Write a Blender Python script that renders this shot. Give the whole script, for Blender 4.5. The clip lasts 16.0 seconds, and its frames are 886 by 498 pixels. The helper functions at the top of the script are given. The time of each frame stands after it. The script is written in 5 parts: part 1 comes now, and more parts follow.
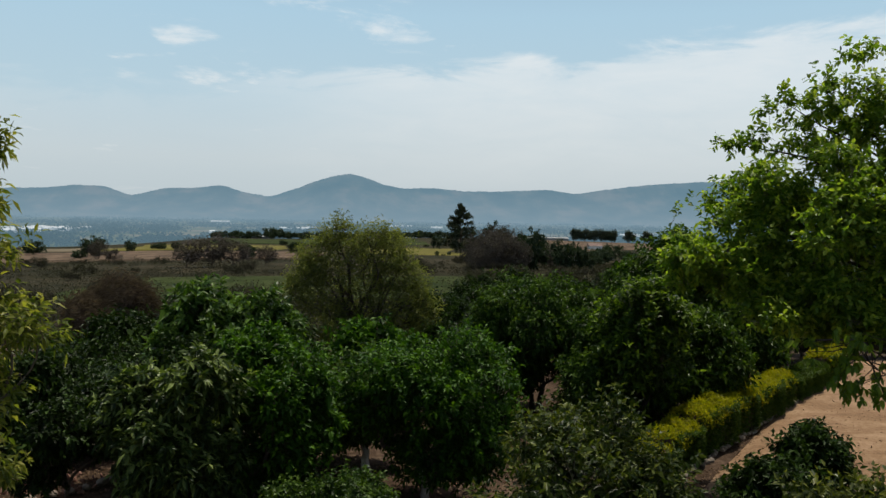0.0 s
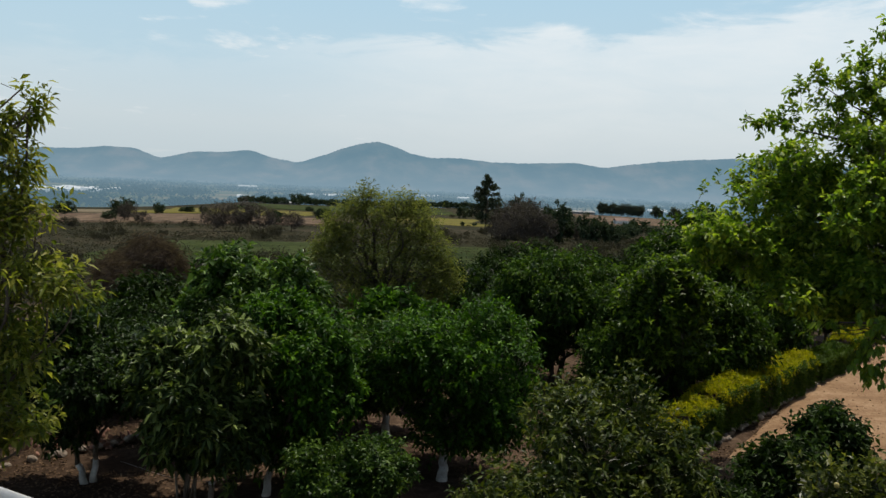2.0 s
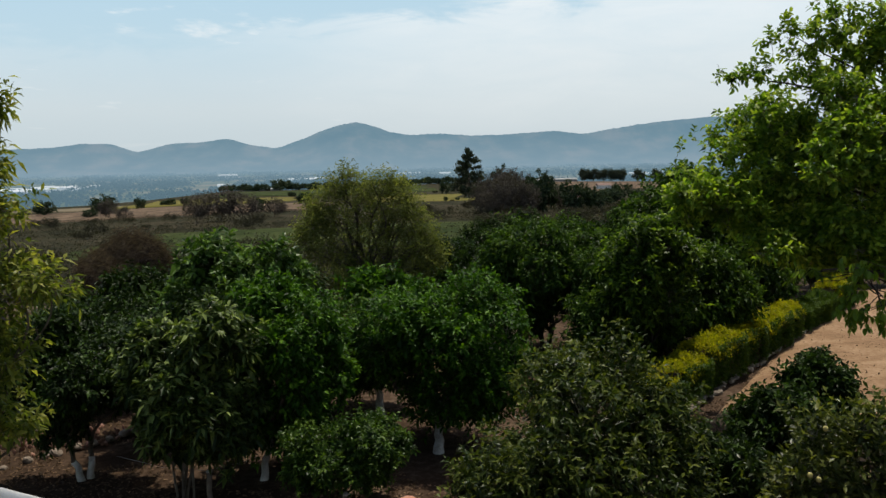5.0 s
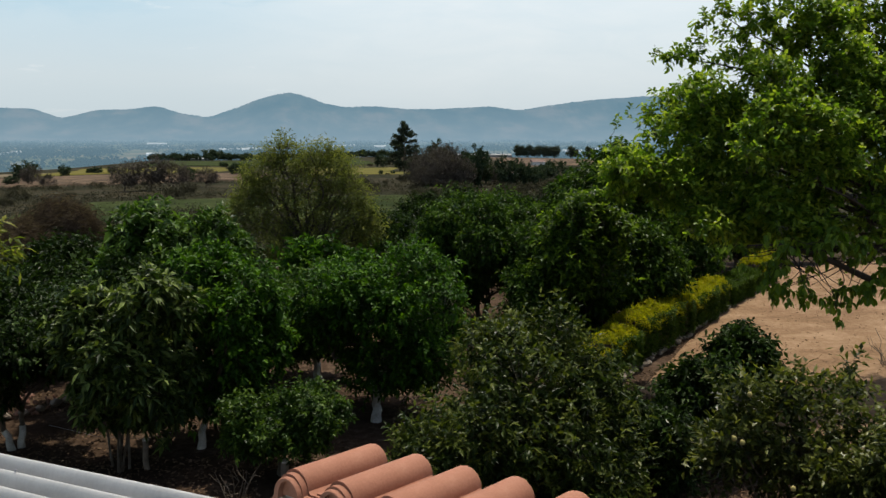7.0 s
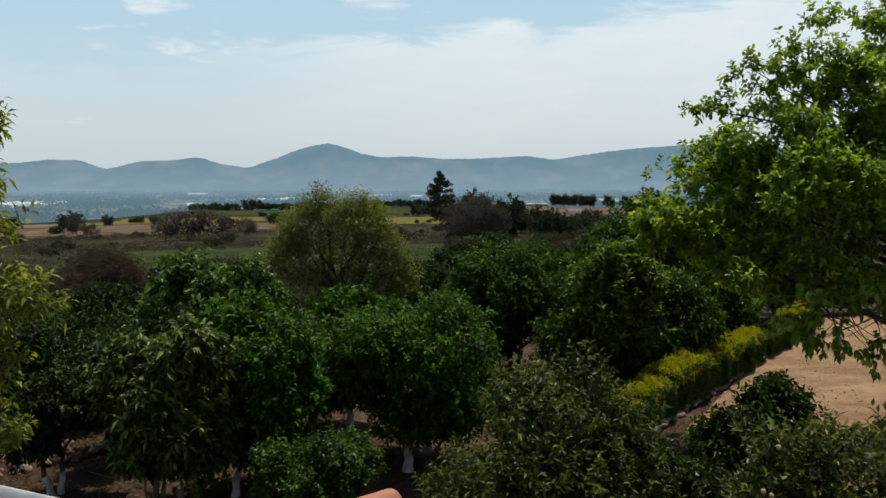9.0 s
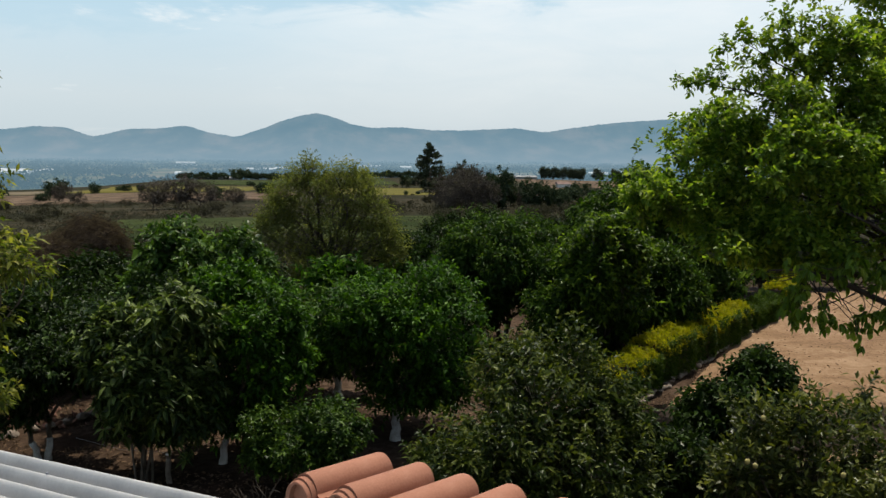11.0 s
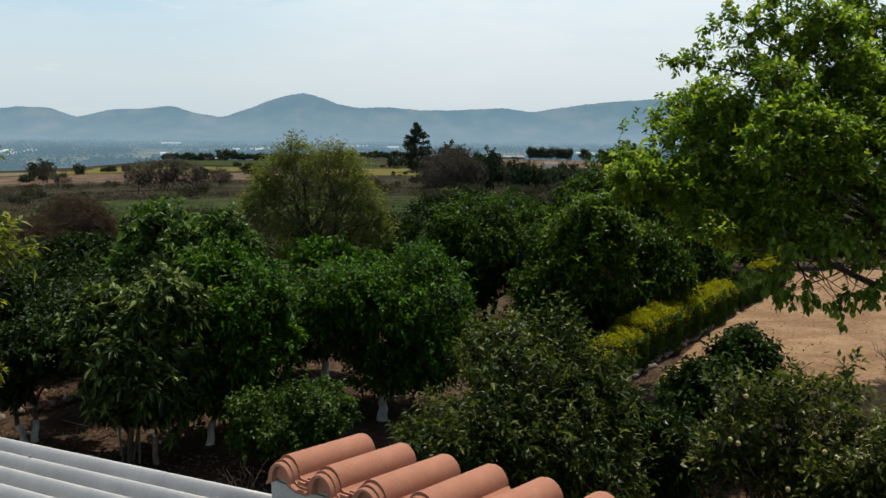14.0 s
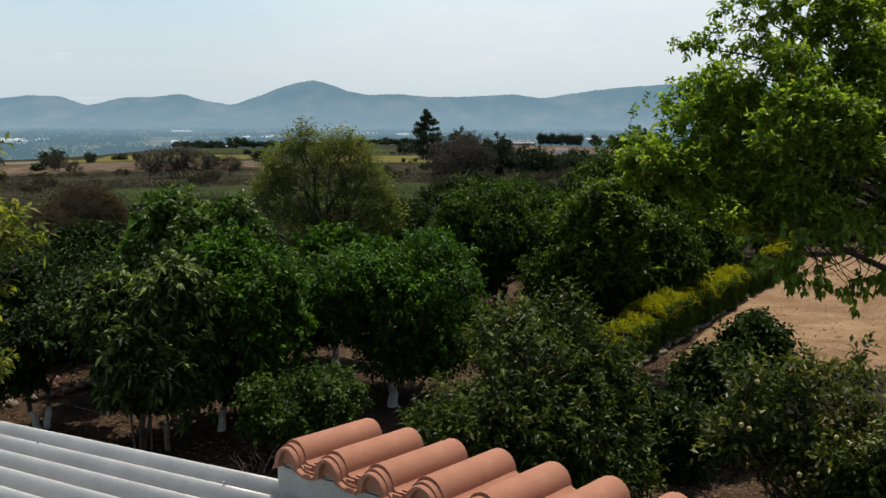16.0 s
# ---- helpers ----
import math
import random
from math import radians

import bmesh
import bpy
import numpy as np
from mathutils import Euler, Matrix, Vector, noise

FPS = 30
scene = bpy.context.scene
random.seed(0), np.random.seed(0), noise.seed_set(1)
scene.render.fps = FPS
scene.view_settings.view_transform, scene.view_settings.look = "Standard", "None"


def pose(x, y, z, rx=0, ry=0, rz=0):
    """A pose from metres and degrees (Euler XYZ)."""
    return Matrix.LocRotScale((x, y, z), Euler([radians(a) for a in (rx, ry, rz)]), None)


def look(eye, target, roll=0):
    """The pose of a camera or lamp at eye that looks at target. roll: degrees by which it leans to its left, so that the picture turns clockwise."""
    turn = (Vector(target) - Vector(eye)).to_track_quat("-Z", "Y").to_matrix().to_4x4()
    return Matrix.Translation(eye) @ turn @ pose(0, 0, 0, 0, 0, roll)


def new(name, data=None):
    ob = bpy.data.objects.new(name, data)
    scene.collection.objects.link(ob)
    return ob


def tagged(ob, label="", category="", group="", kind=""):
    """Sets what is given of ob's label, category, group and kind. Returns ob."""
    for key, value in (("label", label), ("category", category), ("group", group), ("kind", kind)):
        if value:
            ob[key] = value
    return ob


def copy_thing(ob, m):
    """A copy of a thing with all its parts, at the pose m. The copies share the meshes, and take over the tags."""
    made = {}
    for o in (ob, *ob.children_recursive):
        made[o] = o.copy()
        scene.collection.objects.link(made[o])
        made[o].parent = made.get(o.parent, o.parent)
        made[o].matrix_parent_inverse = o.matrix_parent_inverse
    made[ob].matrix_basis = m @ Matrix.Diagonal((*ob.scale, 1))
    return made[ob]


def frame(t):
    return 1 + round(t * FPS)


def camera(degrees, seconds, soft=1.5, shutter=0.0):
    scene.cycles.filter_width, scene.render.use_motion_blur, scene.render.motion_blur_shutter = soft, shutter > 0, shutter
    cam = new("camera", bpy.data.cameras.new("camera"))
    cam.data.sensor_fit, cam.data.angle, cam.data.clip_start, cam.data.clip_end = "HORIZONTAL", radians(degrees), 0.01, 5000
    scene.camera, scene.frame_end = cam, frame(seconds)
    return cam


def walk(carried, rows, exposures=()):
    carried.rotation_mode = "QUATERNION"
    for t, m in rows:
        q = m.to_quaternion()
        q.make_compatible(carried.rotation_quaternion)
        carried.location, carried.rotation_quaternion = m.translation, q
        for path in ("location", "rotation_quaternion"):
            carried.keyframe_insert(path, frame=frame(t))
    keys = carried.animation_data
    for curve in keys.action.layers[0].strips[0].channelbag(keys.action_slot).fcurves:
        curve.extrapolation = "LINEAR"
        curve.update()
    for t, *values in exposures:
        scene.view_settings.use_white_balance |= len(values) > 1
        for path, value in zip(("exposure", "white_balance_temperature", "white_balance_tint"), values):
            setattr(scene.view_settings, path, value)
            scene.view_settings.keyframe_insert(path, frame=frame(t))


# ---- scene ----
cam = camera(54.0, 16.0)
PATH = [
    (0, (-0.029, 0.475, 5.008), (0.185, 2.462, 4.928), 1),
    (0.5, (-0.061, 0.422, 5.025), (0.157, 2.408, 4.934), 0.9),
    (1, (-0.064, 0.450, 5.000), (0.072, 2.442, 4.889), -0.2),
    (1.5, (-0.045, 0.397, 5.010), (0.068, 2.391, 4.905), 0.9),
    (2, (-0.025, 0.352, 5.038), (0.133, 2.340, 4.888), 2.5),
    (2.5, (-0.049, 0.401, 5.010), (0.075, 2.392, 4.860), 3.1),
    (3, (0.006, 0.379, 5.014), (0.110, 2.370, 4.864), 1.8),
    (3.2, (-0.011, 0.344, 5.022), (0.113, 2.332, 4.839), 2),
    (5.5, (0.040, 0.355, 4.992), (0.245, 2.332, 4.774), -1.8),
    (6, (0.022, 0.290, 5.002), (0.252, 2.261, 4.750), -1.4),
    (6.5, (-0.015, 0.275, 4.979), (0.274, 2.247, 4.819), 0.2),
    (7, (-0.082, 0.232, 4.962), (0.257, 2.185, 4.697), 0.1),
    (7.5, (-0.113, 0.128, 4.983), (0.161, 2.093, 4.736), 0.9),
    (8, (-0.019, 0.030, 4.998), (0.228, 2.005, 4.802), 1.3),
    (8.5, (-0.003, 0.012, 4.995), (0.273, 1.987, 4.852), 0),
    (9, (-0.039, 0.000, 5.020), (0.220, 1.977, 4.867), -0.1),
    (9.2, (-0.031, 0.016, 4.995), (0.236, 1.992, 4.828), -0),
    (11.3, (-0.051, 0.027, 4.987), (0.233, 1.993, 4.755), 0.6),
    (11.5, (-0.054, 0.038, 4.982), (0.206, 2.006, 4.741), 0.7),
    (12, (-0.041, 0.028, 4.990), (0.242, 1.993, 4.751), 1.4),
    (12.5, (-0.029, 0.042, 4.989), (0.332, 1.996, 4.761), 1.5),
    (13, (-0.028, 0.047, 4.984), (0.323, 2.002, 4.747), 1.4),
    (13.5, (-0.031, 0.025, 4.992), (0.296, 1.983, 4.745), 1),
    (14, (-0.024, 0.016, 4.996), (0.288, 1.974, 4.734), 0.5),
    (14.5, (-0.013, 0.032, 4.991), (0.350, 1.983, 4.746), 0.1),
    (15, (-0.007, 0.011, 4.997), (0.390, 1.957, 4.762), 0.4),
    (15.5, (-0.015, 0.023, 4.992), (0.350, 1.976, 4.760), -0.1),
    (16, (-0.006, 0.043, 4.979), (0.282, 2.001, 4.687), 0.2),
]
walk(cam, [(t, look(e, g, r)) for t, e, g, r in PATH],
     exposures=((0, -0.14), (2, -0.05), (3.2, -0.02), (6.5, 0.03), (7, 0.04), (7.5, 0.2), (8, 0.03), (8.6, -0.05), (9.2, -0.02), (11.5, 0.08), (16, 0.06)))

# ---- world, sun, exposure ----
SUN_AZ, SUN_EL = radians(27), radians(70)      # azimuth clockwise from +y
scene.view_settings.exposure = 0.0
world = bpy.data.worlds.new("world")
scene.world = world
world.use_nodes = True


def node(nt, kind, **values):
    n = nt.nodes.new(kind)
    for key, v in values.items():
        if key in n.inputs:
            n.inputs[key].default_value = v
    return n


def link(nt, a, b):
    nt.links.new(a, b)


def ramp(nt, fac, stops, mode="LINEAR"):
    r = nt.nodes.new("ShaderNodeValToRGB")
    r.color_ramp.interpolation = mode
    while len(r.color_ramp.elements) < len(stops):
        r.color_ramp.elements.new(0.5)
    for el, (p, c) in zip(r.color_ramp.elements, stops):
        el.position = p
        el.color = (*c, 1) if len(c) == 3 else c
    link(nt, fac, r.inputs[0])
    return r.outputs[0]


def maths(nt, op, a, b=0.0, c=0.0):
    m = nt.nodes.new("ShaderNodeMath")
    m.operation = op
    for i, v in enumerate((a, b, c)):
        if isinstance(v, (int, float)):
            m.inputs[i].default_value = v
        else:
            link(nt, v, m.inputs[i])
    return m.outputs[0]


def mixc(nt, fac, a, b, blend="MIX"):
    m = nt.nodes.new("ShaderNodeMix")
    m.data_type, m.blend_type = "RGBA", blend
    for sock, v in ((m.inputs[0], fac), (m.inputs[6], a), (m.inputs[7], b)):
        if isinstance(v, (int, float)):
            sock.default_value = v
        elif isinstance(v, tuple):
            sock.default_value = (*v, 1)
        else:
            link(nt, v, sock)
    return m.outputs[2]


def noise_tex(nt, scale, detail=4, rough=0.55, vec=None, dist=0.0):
    n = node(nt, "ShaderNodeTexNoise", Scale=scale, Detail=detail, Roughness=rough, Distortion=dist)
    if vec is not None:
        link(nt, vec, n.inputs["Vector"])
    return n.outputs[0]


def build_sky():
    nt = world.node_tree
    nt.nodes.clear()
    out = nt.nodes.new("ShaderNodeOutputWorld")
    bg = node(nt, "ShaderNodeBackground", Strength=0.1)
    sky = nt.nodes.new("ShaderNodeTexSky")
    sky.sky_type, sky.sun_disc = "NISHITA", False
    sky.sun_elevation, sky.sun_rotation = SUN_EL, SUN_AZ
    sky.air_density, sky.dust_density = 1.2, 2.5
    tc = nt.nodes.new("ShaderNodeTexCoord")
    sep = nt.nodes.new("ShaderNodeSeparateXYZ")
    link(nt, tc.outputs["Generated"], sep.inputs[0])
    x, y, z = sep.outputs
    # thin high cloud: flat sheets seen in perspective, thicker towards the horizon
    flat = nt.nodes.new("ShaderNodeCombineXYZ")
    zz = maths(nt, "ADD", maths(nt, "MAXIMUM", z, 0.0), 0.12)
    link(nt, maths(nt, "DIVIDE", x, zz), flat.inputs[0])
    link(nt, maths(nt, "DIVIDE", y, zz), flat.inputs[1])
    big = noise_tex(nt, 0.55, 6, 0.6, flat.outputs[0], 0.4)
    fine = noise_tex(nt, 2.6, 8, 0.62, flat.outputs[0], 0.3)
    # the cloud bank's upper edge rises a little towards the right
    streak = nt.nodes.new("ShaderNodeCombineXYZ")
    link(nt, maths(nt, "MULTIPLY", x, 7.0), streak.inputs[0])
    link(nt, maths(nt, "MULTIPLY", y, 7.0), streak.inputs[1])
    link(nt, maths(nt, "MULTIPLY", z, 30.0), streak.inputs[2])
    wisp = noise_tex(nt, 1.0, 8, 0.6, streak.outputs[0], 0.5)
    edge = maths(nt, "ADD", maths(nt, "MULTIPLY", x, 0.095), 0.152)
    wob = maths(nt, "MULTIPLY", maths(nt, "SUBTRACT", wisp, 0.5), 0.10)
    d = maths(nt, "SUBTRACT", maths(nt, "ADD", edge, wob), z)
    bank = ramp(nt, maths(nt, "MULTIPLY_ADD", d, 42.0, 0.5), [(0.0, (0, 0, 0)), (1.0, (1, 1, 1))], "EASE")
    soft = maths(nt, "MULTIPLY", maths(nt, "MULTIPLY_ADD", wisp, 0.8, 0.28), ramp(nt, maths(nt, "MULTIPLY_ADD", x, 1.6, 0.5), [(0.22, (0.28, 0.28, 0.28)), (0.72, (1, 1, 1))], "EASE"))
    puffs = ramp(nt, maths(nt, "MULTIPLY_ADD", fine, 0.5, maths(nt, "MULTIPLY", big, 0.5)), [(0.54, (0, 0, 0)), (0.64, (1, 1, 1))], "EASE")
    high = ramp(nt, z, [(0.27, (1, 1, 1)), (0.6, (0.12, 0.12, 0.12))])
    cover = maths(nt, "MULTIPLY", maths(nt, "MAXIMUM", maths(nt, "MULTIPLY", bank, soft), maths(nt, "MULTIPLY", puffs, 0.8)), high)
    haze = ramp(nt, z, [(0.0, (5.3, 6.2, 6.6)), (0.06, (5.9, 6.8, 7.2)), (0.13, (5.2, 6.9, 7.9)), (0.22, (4.6, 6.7, 8.2)), (0.34, (3.2, 4.8, 6.6))])
    clear = mixc(nt, ramp(nt, z, [(0.25, (1, 1, 1)), (0.5, (0, 0, 0))]), sky.outputs[0], haze)
    cloud = ramp(nt, z, [(0.0, (5.7, 6.4, 6.7)), (0.07, (7.3, 7.9, 8.1)), (0.15, (8.4, 8.9, 9.1)), (0.3, (9.8, 10.0, 10.1))])
    col = mixc(nt, cover, clear, cloud)
    link(nt, col, bg.inputs[0])
    link(nt, bg.outputs[0], out.inputs[0])


build_sky()
sun = new("sun", bpy.data.lights.new("sun", "SUN"))
sun.data.energy, sun.data.angle, sun.data.color = 5.0, radians(0.6), (1.0, 0.935, 0.815)
sun.matrix_world = look((0, 0, 0), (-math.sin(SUN_AZ) * math.cos(SUN_EL), -math.cos(SUN_AZ) * math.cos(SUN_EL), -math.sin(SUN_EL)))

# ---- materials ----


def material(name):
    m = bpy.data.materials.new(name)
    m.use_nodes = True
    nt = m.node_tree
    nt.nodes.clear()
    out = nt.nodes.new("ShaderNodeOutputMaterial")
    return m, nt, out


def solid(name, stops, scale=3.0, rough=0.8, bump=0.3, bump_scale=40.0, metal=0.0, fine=0.35, spec=0.25):
    """A rough surface whose colour varies at two scales, with fine relief."""
    m, nt, out = material(name)
    b = node(nt, "ShaderNodeBsdfPrincipled", Roughness=rough, Metallic=metal)
    b.inputs["Specular IOR Level"].default_value = spec
    tc = nt.nodes.new("ShaderNodeTexCoord")
    v = tc.outputs["Object"]
    n1 = noise_tex(nt, scale, 5, 0.6, v)
    n2 = noise_tex(nt, bump_scale, 5, 0.65, v)
    fac = maths(nt, "ADD", maths(nt, "MULTIPLY", n1, 1 - fine), maths(nt, "MULTIPLY", n2, fine))
    link(nt, ramp(nt, fac, stops), b.inputs["Base Color"])
    bp = node(nt, "ShaderNodeBump", Strength=bump, Distance=0.02)
    link(nt, n2, bp.inputs["Height"])
    link(nt, bp.outputs[0], b.inputs["Normal"])
    link(nt, b.outputs[0], out.inputs[0])
    return m


def leaf_mat(name, dark, mid, light, rough=0.55, through_light=0.35, spec=0.35):
    """Leaves: colour by leaf, sunlit shoot tips painted paler, a little light coming through the blade."""
    m, nt, out = material(name)
    geo = nt.nodes.new("ShaderNodeNewGeometry")
    tc = nt.nodes.new("ShaderNodeTexCoord")
    n = noise_tex(nt, 1.3, 3, 0.6, tc.outputs["Object"])
    # Sunlit shoot tips: pushes the leaf colour towards its pale end.
    lit_tip = nt.nodes.new("ShaderNodeAttribute")
    lit_tip.attribute_name = "lit_tip"
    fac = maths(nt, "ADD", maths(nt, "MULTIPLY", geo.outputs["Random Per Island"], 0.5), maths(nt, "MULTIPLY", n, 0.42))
    fac = maths(nt, "MULTIPLY_ADD", lit_tip.outputs["Fac"], 0.5, fac)
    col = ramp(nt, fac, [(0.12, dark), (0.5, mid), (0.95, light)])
    b = node(nt, "ShaderNodeBsdfPrincipled", Roughness=rough)
    b.inputs["Specular IOR Level"].default_value = spec * 0.35
    link(nt, col, b.inputs["Base Color"])
    tr = nt.nodes.new("ShaderNodeBsdfTranslucent")
    link(nt, mixc(nt, 1.0, col, (1.25, 1.35, 0.5), "MULTIPLY"), tr.inputs[0])
    mx = nt.nodes.new("ShaderNodeMixShader")
    mx.inputs[0].default_value = through_light
    link(nt, b.outputs[0], mx.inputs[1])
    link(nt, tr.outputs[0], mx.inputs[2])
    link(nt, mx.outputs[0], out.inputs[0])
    return m


def haze_glow_mat(name, stops, scale, air, share, axis=None, lo=0.0, hi=1.0, share_hi=0.0, air_hi=None):
    """Backdrop with haze painted in: its own colour, and a glow for the light of kilometres of air. The share of air
    runs from share at lo to share_hi at hi along an axis.
    """
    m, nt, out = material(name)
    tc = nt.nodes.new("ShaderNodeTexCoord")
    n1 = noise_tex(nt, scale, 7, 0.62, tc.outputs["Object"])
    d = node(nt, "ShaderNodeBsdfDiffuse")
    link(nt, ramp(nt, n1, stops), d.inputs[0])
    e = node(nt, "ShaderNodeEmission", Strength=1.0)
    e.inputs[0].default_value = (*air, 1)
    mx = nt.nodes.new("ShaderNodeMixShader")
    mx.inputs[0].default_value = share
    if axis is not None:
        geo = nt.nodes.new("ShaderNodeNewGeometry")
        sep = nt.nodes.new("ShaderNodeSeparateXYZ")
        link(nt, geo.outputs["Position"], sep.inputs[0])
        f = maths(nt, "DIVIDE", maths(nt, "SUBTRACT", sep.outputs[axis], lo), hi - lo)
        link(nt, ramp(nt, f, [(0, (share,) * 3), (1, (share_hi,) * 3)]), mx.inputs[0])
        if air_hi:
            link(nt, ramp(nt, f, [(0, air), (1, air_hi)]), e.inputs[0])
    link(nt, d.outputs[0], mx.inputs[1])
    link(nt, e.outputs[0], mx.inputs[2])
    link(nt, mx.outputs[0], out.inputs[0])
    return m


DARKBARK = solid("dark_bark", [(0.3, (0.022, 0.017, 0.013)), (0.7, (0.062, 0.049, 0.037))], 6, 0.9, 0.8, 60)
BARK = solid("bark", [(0.3, (0.05, 0.038, 0.028)), (0.7, (0.14, 0.11, 0.08))], 6, 0.9, 0.8, 60)
TWIG = solid("twig", [(0.3, (0.09, 0.075, 0.055)), (0.7, (0.2, 0.17, 0.13))], 6, 0.9, 0.4, 60)
WHITEWASH = solid("whitewash", [(0.35, (0.24, 0.21, 0.17)), (0.6, (0.58, 0.55, 0.49))], 5, 0.9, 0.6, 50)
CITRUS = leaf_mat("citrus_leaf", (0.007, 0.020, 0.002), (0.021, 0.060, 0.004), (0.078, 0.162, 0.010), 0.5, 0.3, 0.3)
# Near-black copy of the citrus leaf: shade put into the colour.
CITRUS_SHADED = leaf_mat("shaded_citrus_leaf", (0.004, 0.009, 0.002), (0.010, 0.021, 0.003), (0.036, 0.066, 0.010), 0.45, 0.2, 0.25)
MIDGREEN = leaf_mat("mid_green_leaf", (0.008, 0.022, 0.004), (0.022, 0.050, 0.006), (0.078, 0.130, 0.017), 0.42, 0.3)
SKIRTLEAF = leaf_mat("bright_tuft_leaf", (0.009, 0.022, 0.003), (0.030, 0.060, 0.007), (0.14, 0.21, 0.022), 0.42, 0.4, 0.4)
DARKGLOSS = leaf_mat("dark_glossy_leaf", (0.010, 0.026, 0.004), (0.030, 0.066, 0.008), (0.105, 0.175, 0.028), 0.4, 0.3, 0.45)
LEMONLEAF = leaf_mat("lemon_leaf", (0.012, 0.019, 0.004), (0.034, 0.047, 0.007), (0.13, 0.138, 0.028), 0.36, 0.3, 0.45)
AVOCADO = leaf_mat("avocado_leaf", (0.008, 0.018, 0.004), (0.028, 0.050, 0.008), (0.17, 0.215, 0.055), 0.42, 0.3, 0.45)
BIGLEAF = leaf_mat("broad_leaf", (0.036, 0.075, 0.008), (0.105, 0.18, 0.016), (0.28, 0.345, 0.04), 0.42, 0.52, 0.6)
LEFTLEAF = leaf_mat("lance_leaf", (0.036, 0.054, 0.009), (0.105, 0.132, 0.020), (0.275, 0.262, 0.052), 0.4, 0.5)
FINELEAF = leaf_mat("feathery_leaf", (0.044, 0.055, 0.017), (0.097, 0.112, 0.034), (0.185, 0.192, 0.062), 0.55, 0.5)
OLIVE = leaf_mat("small_grey_green_leaf", (0.008, 0.015, 0.003), (0.021, 0.036, 0.005), (0.105, 0.122, 0.020), 0.4, 0.3, 0.3)
# Top lighter, sides darker: sun and shade put into the leaf colours.
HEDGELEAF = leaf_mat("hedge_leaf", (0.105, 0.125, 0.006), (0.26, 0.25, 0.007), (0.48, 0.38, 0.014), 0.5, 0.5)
HEDGESHADE = leaf_mat("shaded_hedge_leaf", (0.016, 0.036, 0.004), (0.045, 0.078, 0.007), (0.10, 0.135, 0.012), 0.5, 0.3)
BAREGREY = leaf_mat("bare_grey_twig", (0.040, 0.034, 0.032), (0.070, 0.060, 0.057), (0.11, 0.095, 0.088), 0.8, 0.15, 0.1)
DRYTWIG = leaf_mat("dry_purple_twig", (0.045, 0.031, 0.028), (0.095, 0.068, 0.060), (0.17, 0.125, 0.105), 0.8, 0.2, 0.1)
SCRUBLEAF = leaf_mat("scrub_leaf", (0.024, 0.024, 0.018), (0.041, 0.039, 0.030), (0.068, 0.062, 0.047), 0.8, 0.2, 0.1)
VALLEYLEAF = leaf_mat("valley_tree_leaf", (0.016, 0.028, 0.016), (0.030, 0.046, 0.026), (0.056, 0.072, 0.040), 0.7, 0.15, 0.1)
# Leaf colour of the farthest trees, lightened to hold the haze before them.
HAZEDLEAF = leaf_mat("hazed_leaf", (0.030, 0.040, 0.028), (0.048, 0.060, 0.041), (0.075, 0.085, 0.056), 0.7, 0.15, 0.1)
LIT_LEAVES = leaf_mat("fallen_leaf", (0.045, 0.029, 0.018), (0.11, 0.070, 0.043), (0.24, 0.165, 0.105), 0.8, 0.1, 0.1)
TILE = solid("terracotta", [(0.25, (0.185, 0.072, 0.040)), (0.5, (0.275, 0.118, 0.070)), (0.75, (0.36, 0.175, 0.112))], 5, 0.75, 0.12, 120)
PLASTER = solid("grey_plaster", [(0.3, (0.26, 0.26, 0.245)), (0.55, (0.42, 0.42, 0.39)), (0.75, (0.50, 0.49, 0.46))], 7, 0.9, 0.3, 70)
SHEET = solid("galvanised_sheet", [(0.3, (0.28, 0.28, 0.27)), (0.5, (0.36, 0.357, 0.345)), (0.7, (0.43, 0.425, 0.41))], 4.0, 0.38, 0.03, 60, metal=0.0, spec=0.55)
RUBBLE = solid("broken_brick", [(0.25, (0.15, 0.065, 0.042)), (0.5, (0.24, 0.125, 0.088)), (0.8, (0.36, 0.25, 0.2))], 7, 0.9, 0.6, 40)
STONE = solid("stone", [(0.25, (0.09, 0.07, 0.052)), (0.5, (0.18, 0.145, 0.112)), (0.8, (0.29, 0.24, 0.19))], 5, 0.9, 0.7, 30)
WOOD = solid("post_wood", [(0.3, (0.10, 0.075, 0.055)), (0.7, (0.24, 0.19, 0.145))], 10, 0.9, 0.6, 80)
FRUIT = solid("fruit_skin", [(0.3, (0.27, 0.22, 0.06)), (0.7, (0.38, 0.32, 0.11))], 6, 0.5, 0.15, 150)
BOLT = solid("bolt", [(0.3, (0.25, 0.25, 0.26)), (0.7, (0.45, 0.45, 0.46))], 20, 0.45, 0.1, 100, 0.8)
STEEL = solid("lamp_grey", [(0.3, (0.30, 0.31, 0.32)), (0.7, (0.42, 0.43, 0.44))], 6, 0.5, 0.1, 60, 0.3)
WHITEWALL = solid("white_wall", [(0.3, (0.55, 0.54, 0.52)), (0.7, (0.74, 0.73, 0.70))], 0.5, 0.8, 0.1, 4)
PALEWALL = solid("dusty_film", [(0.3, (0.16, 0.17, 0.17)), (0.7, (0.23, 0.24, 0.24))], 0.5, 0.8, 0.1, 4)
ROOFRED = solid("old_roof", [(0.3, (0.13, 0.085, 0.07)), (0.7, (0.20, 0.14, 0.115))], 0.6, 0.9, 0.2, 5)
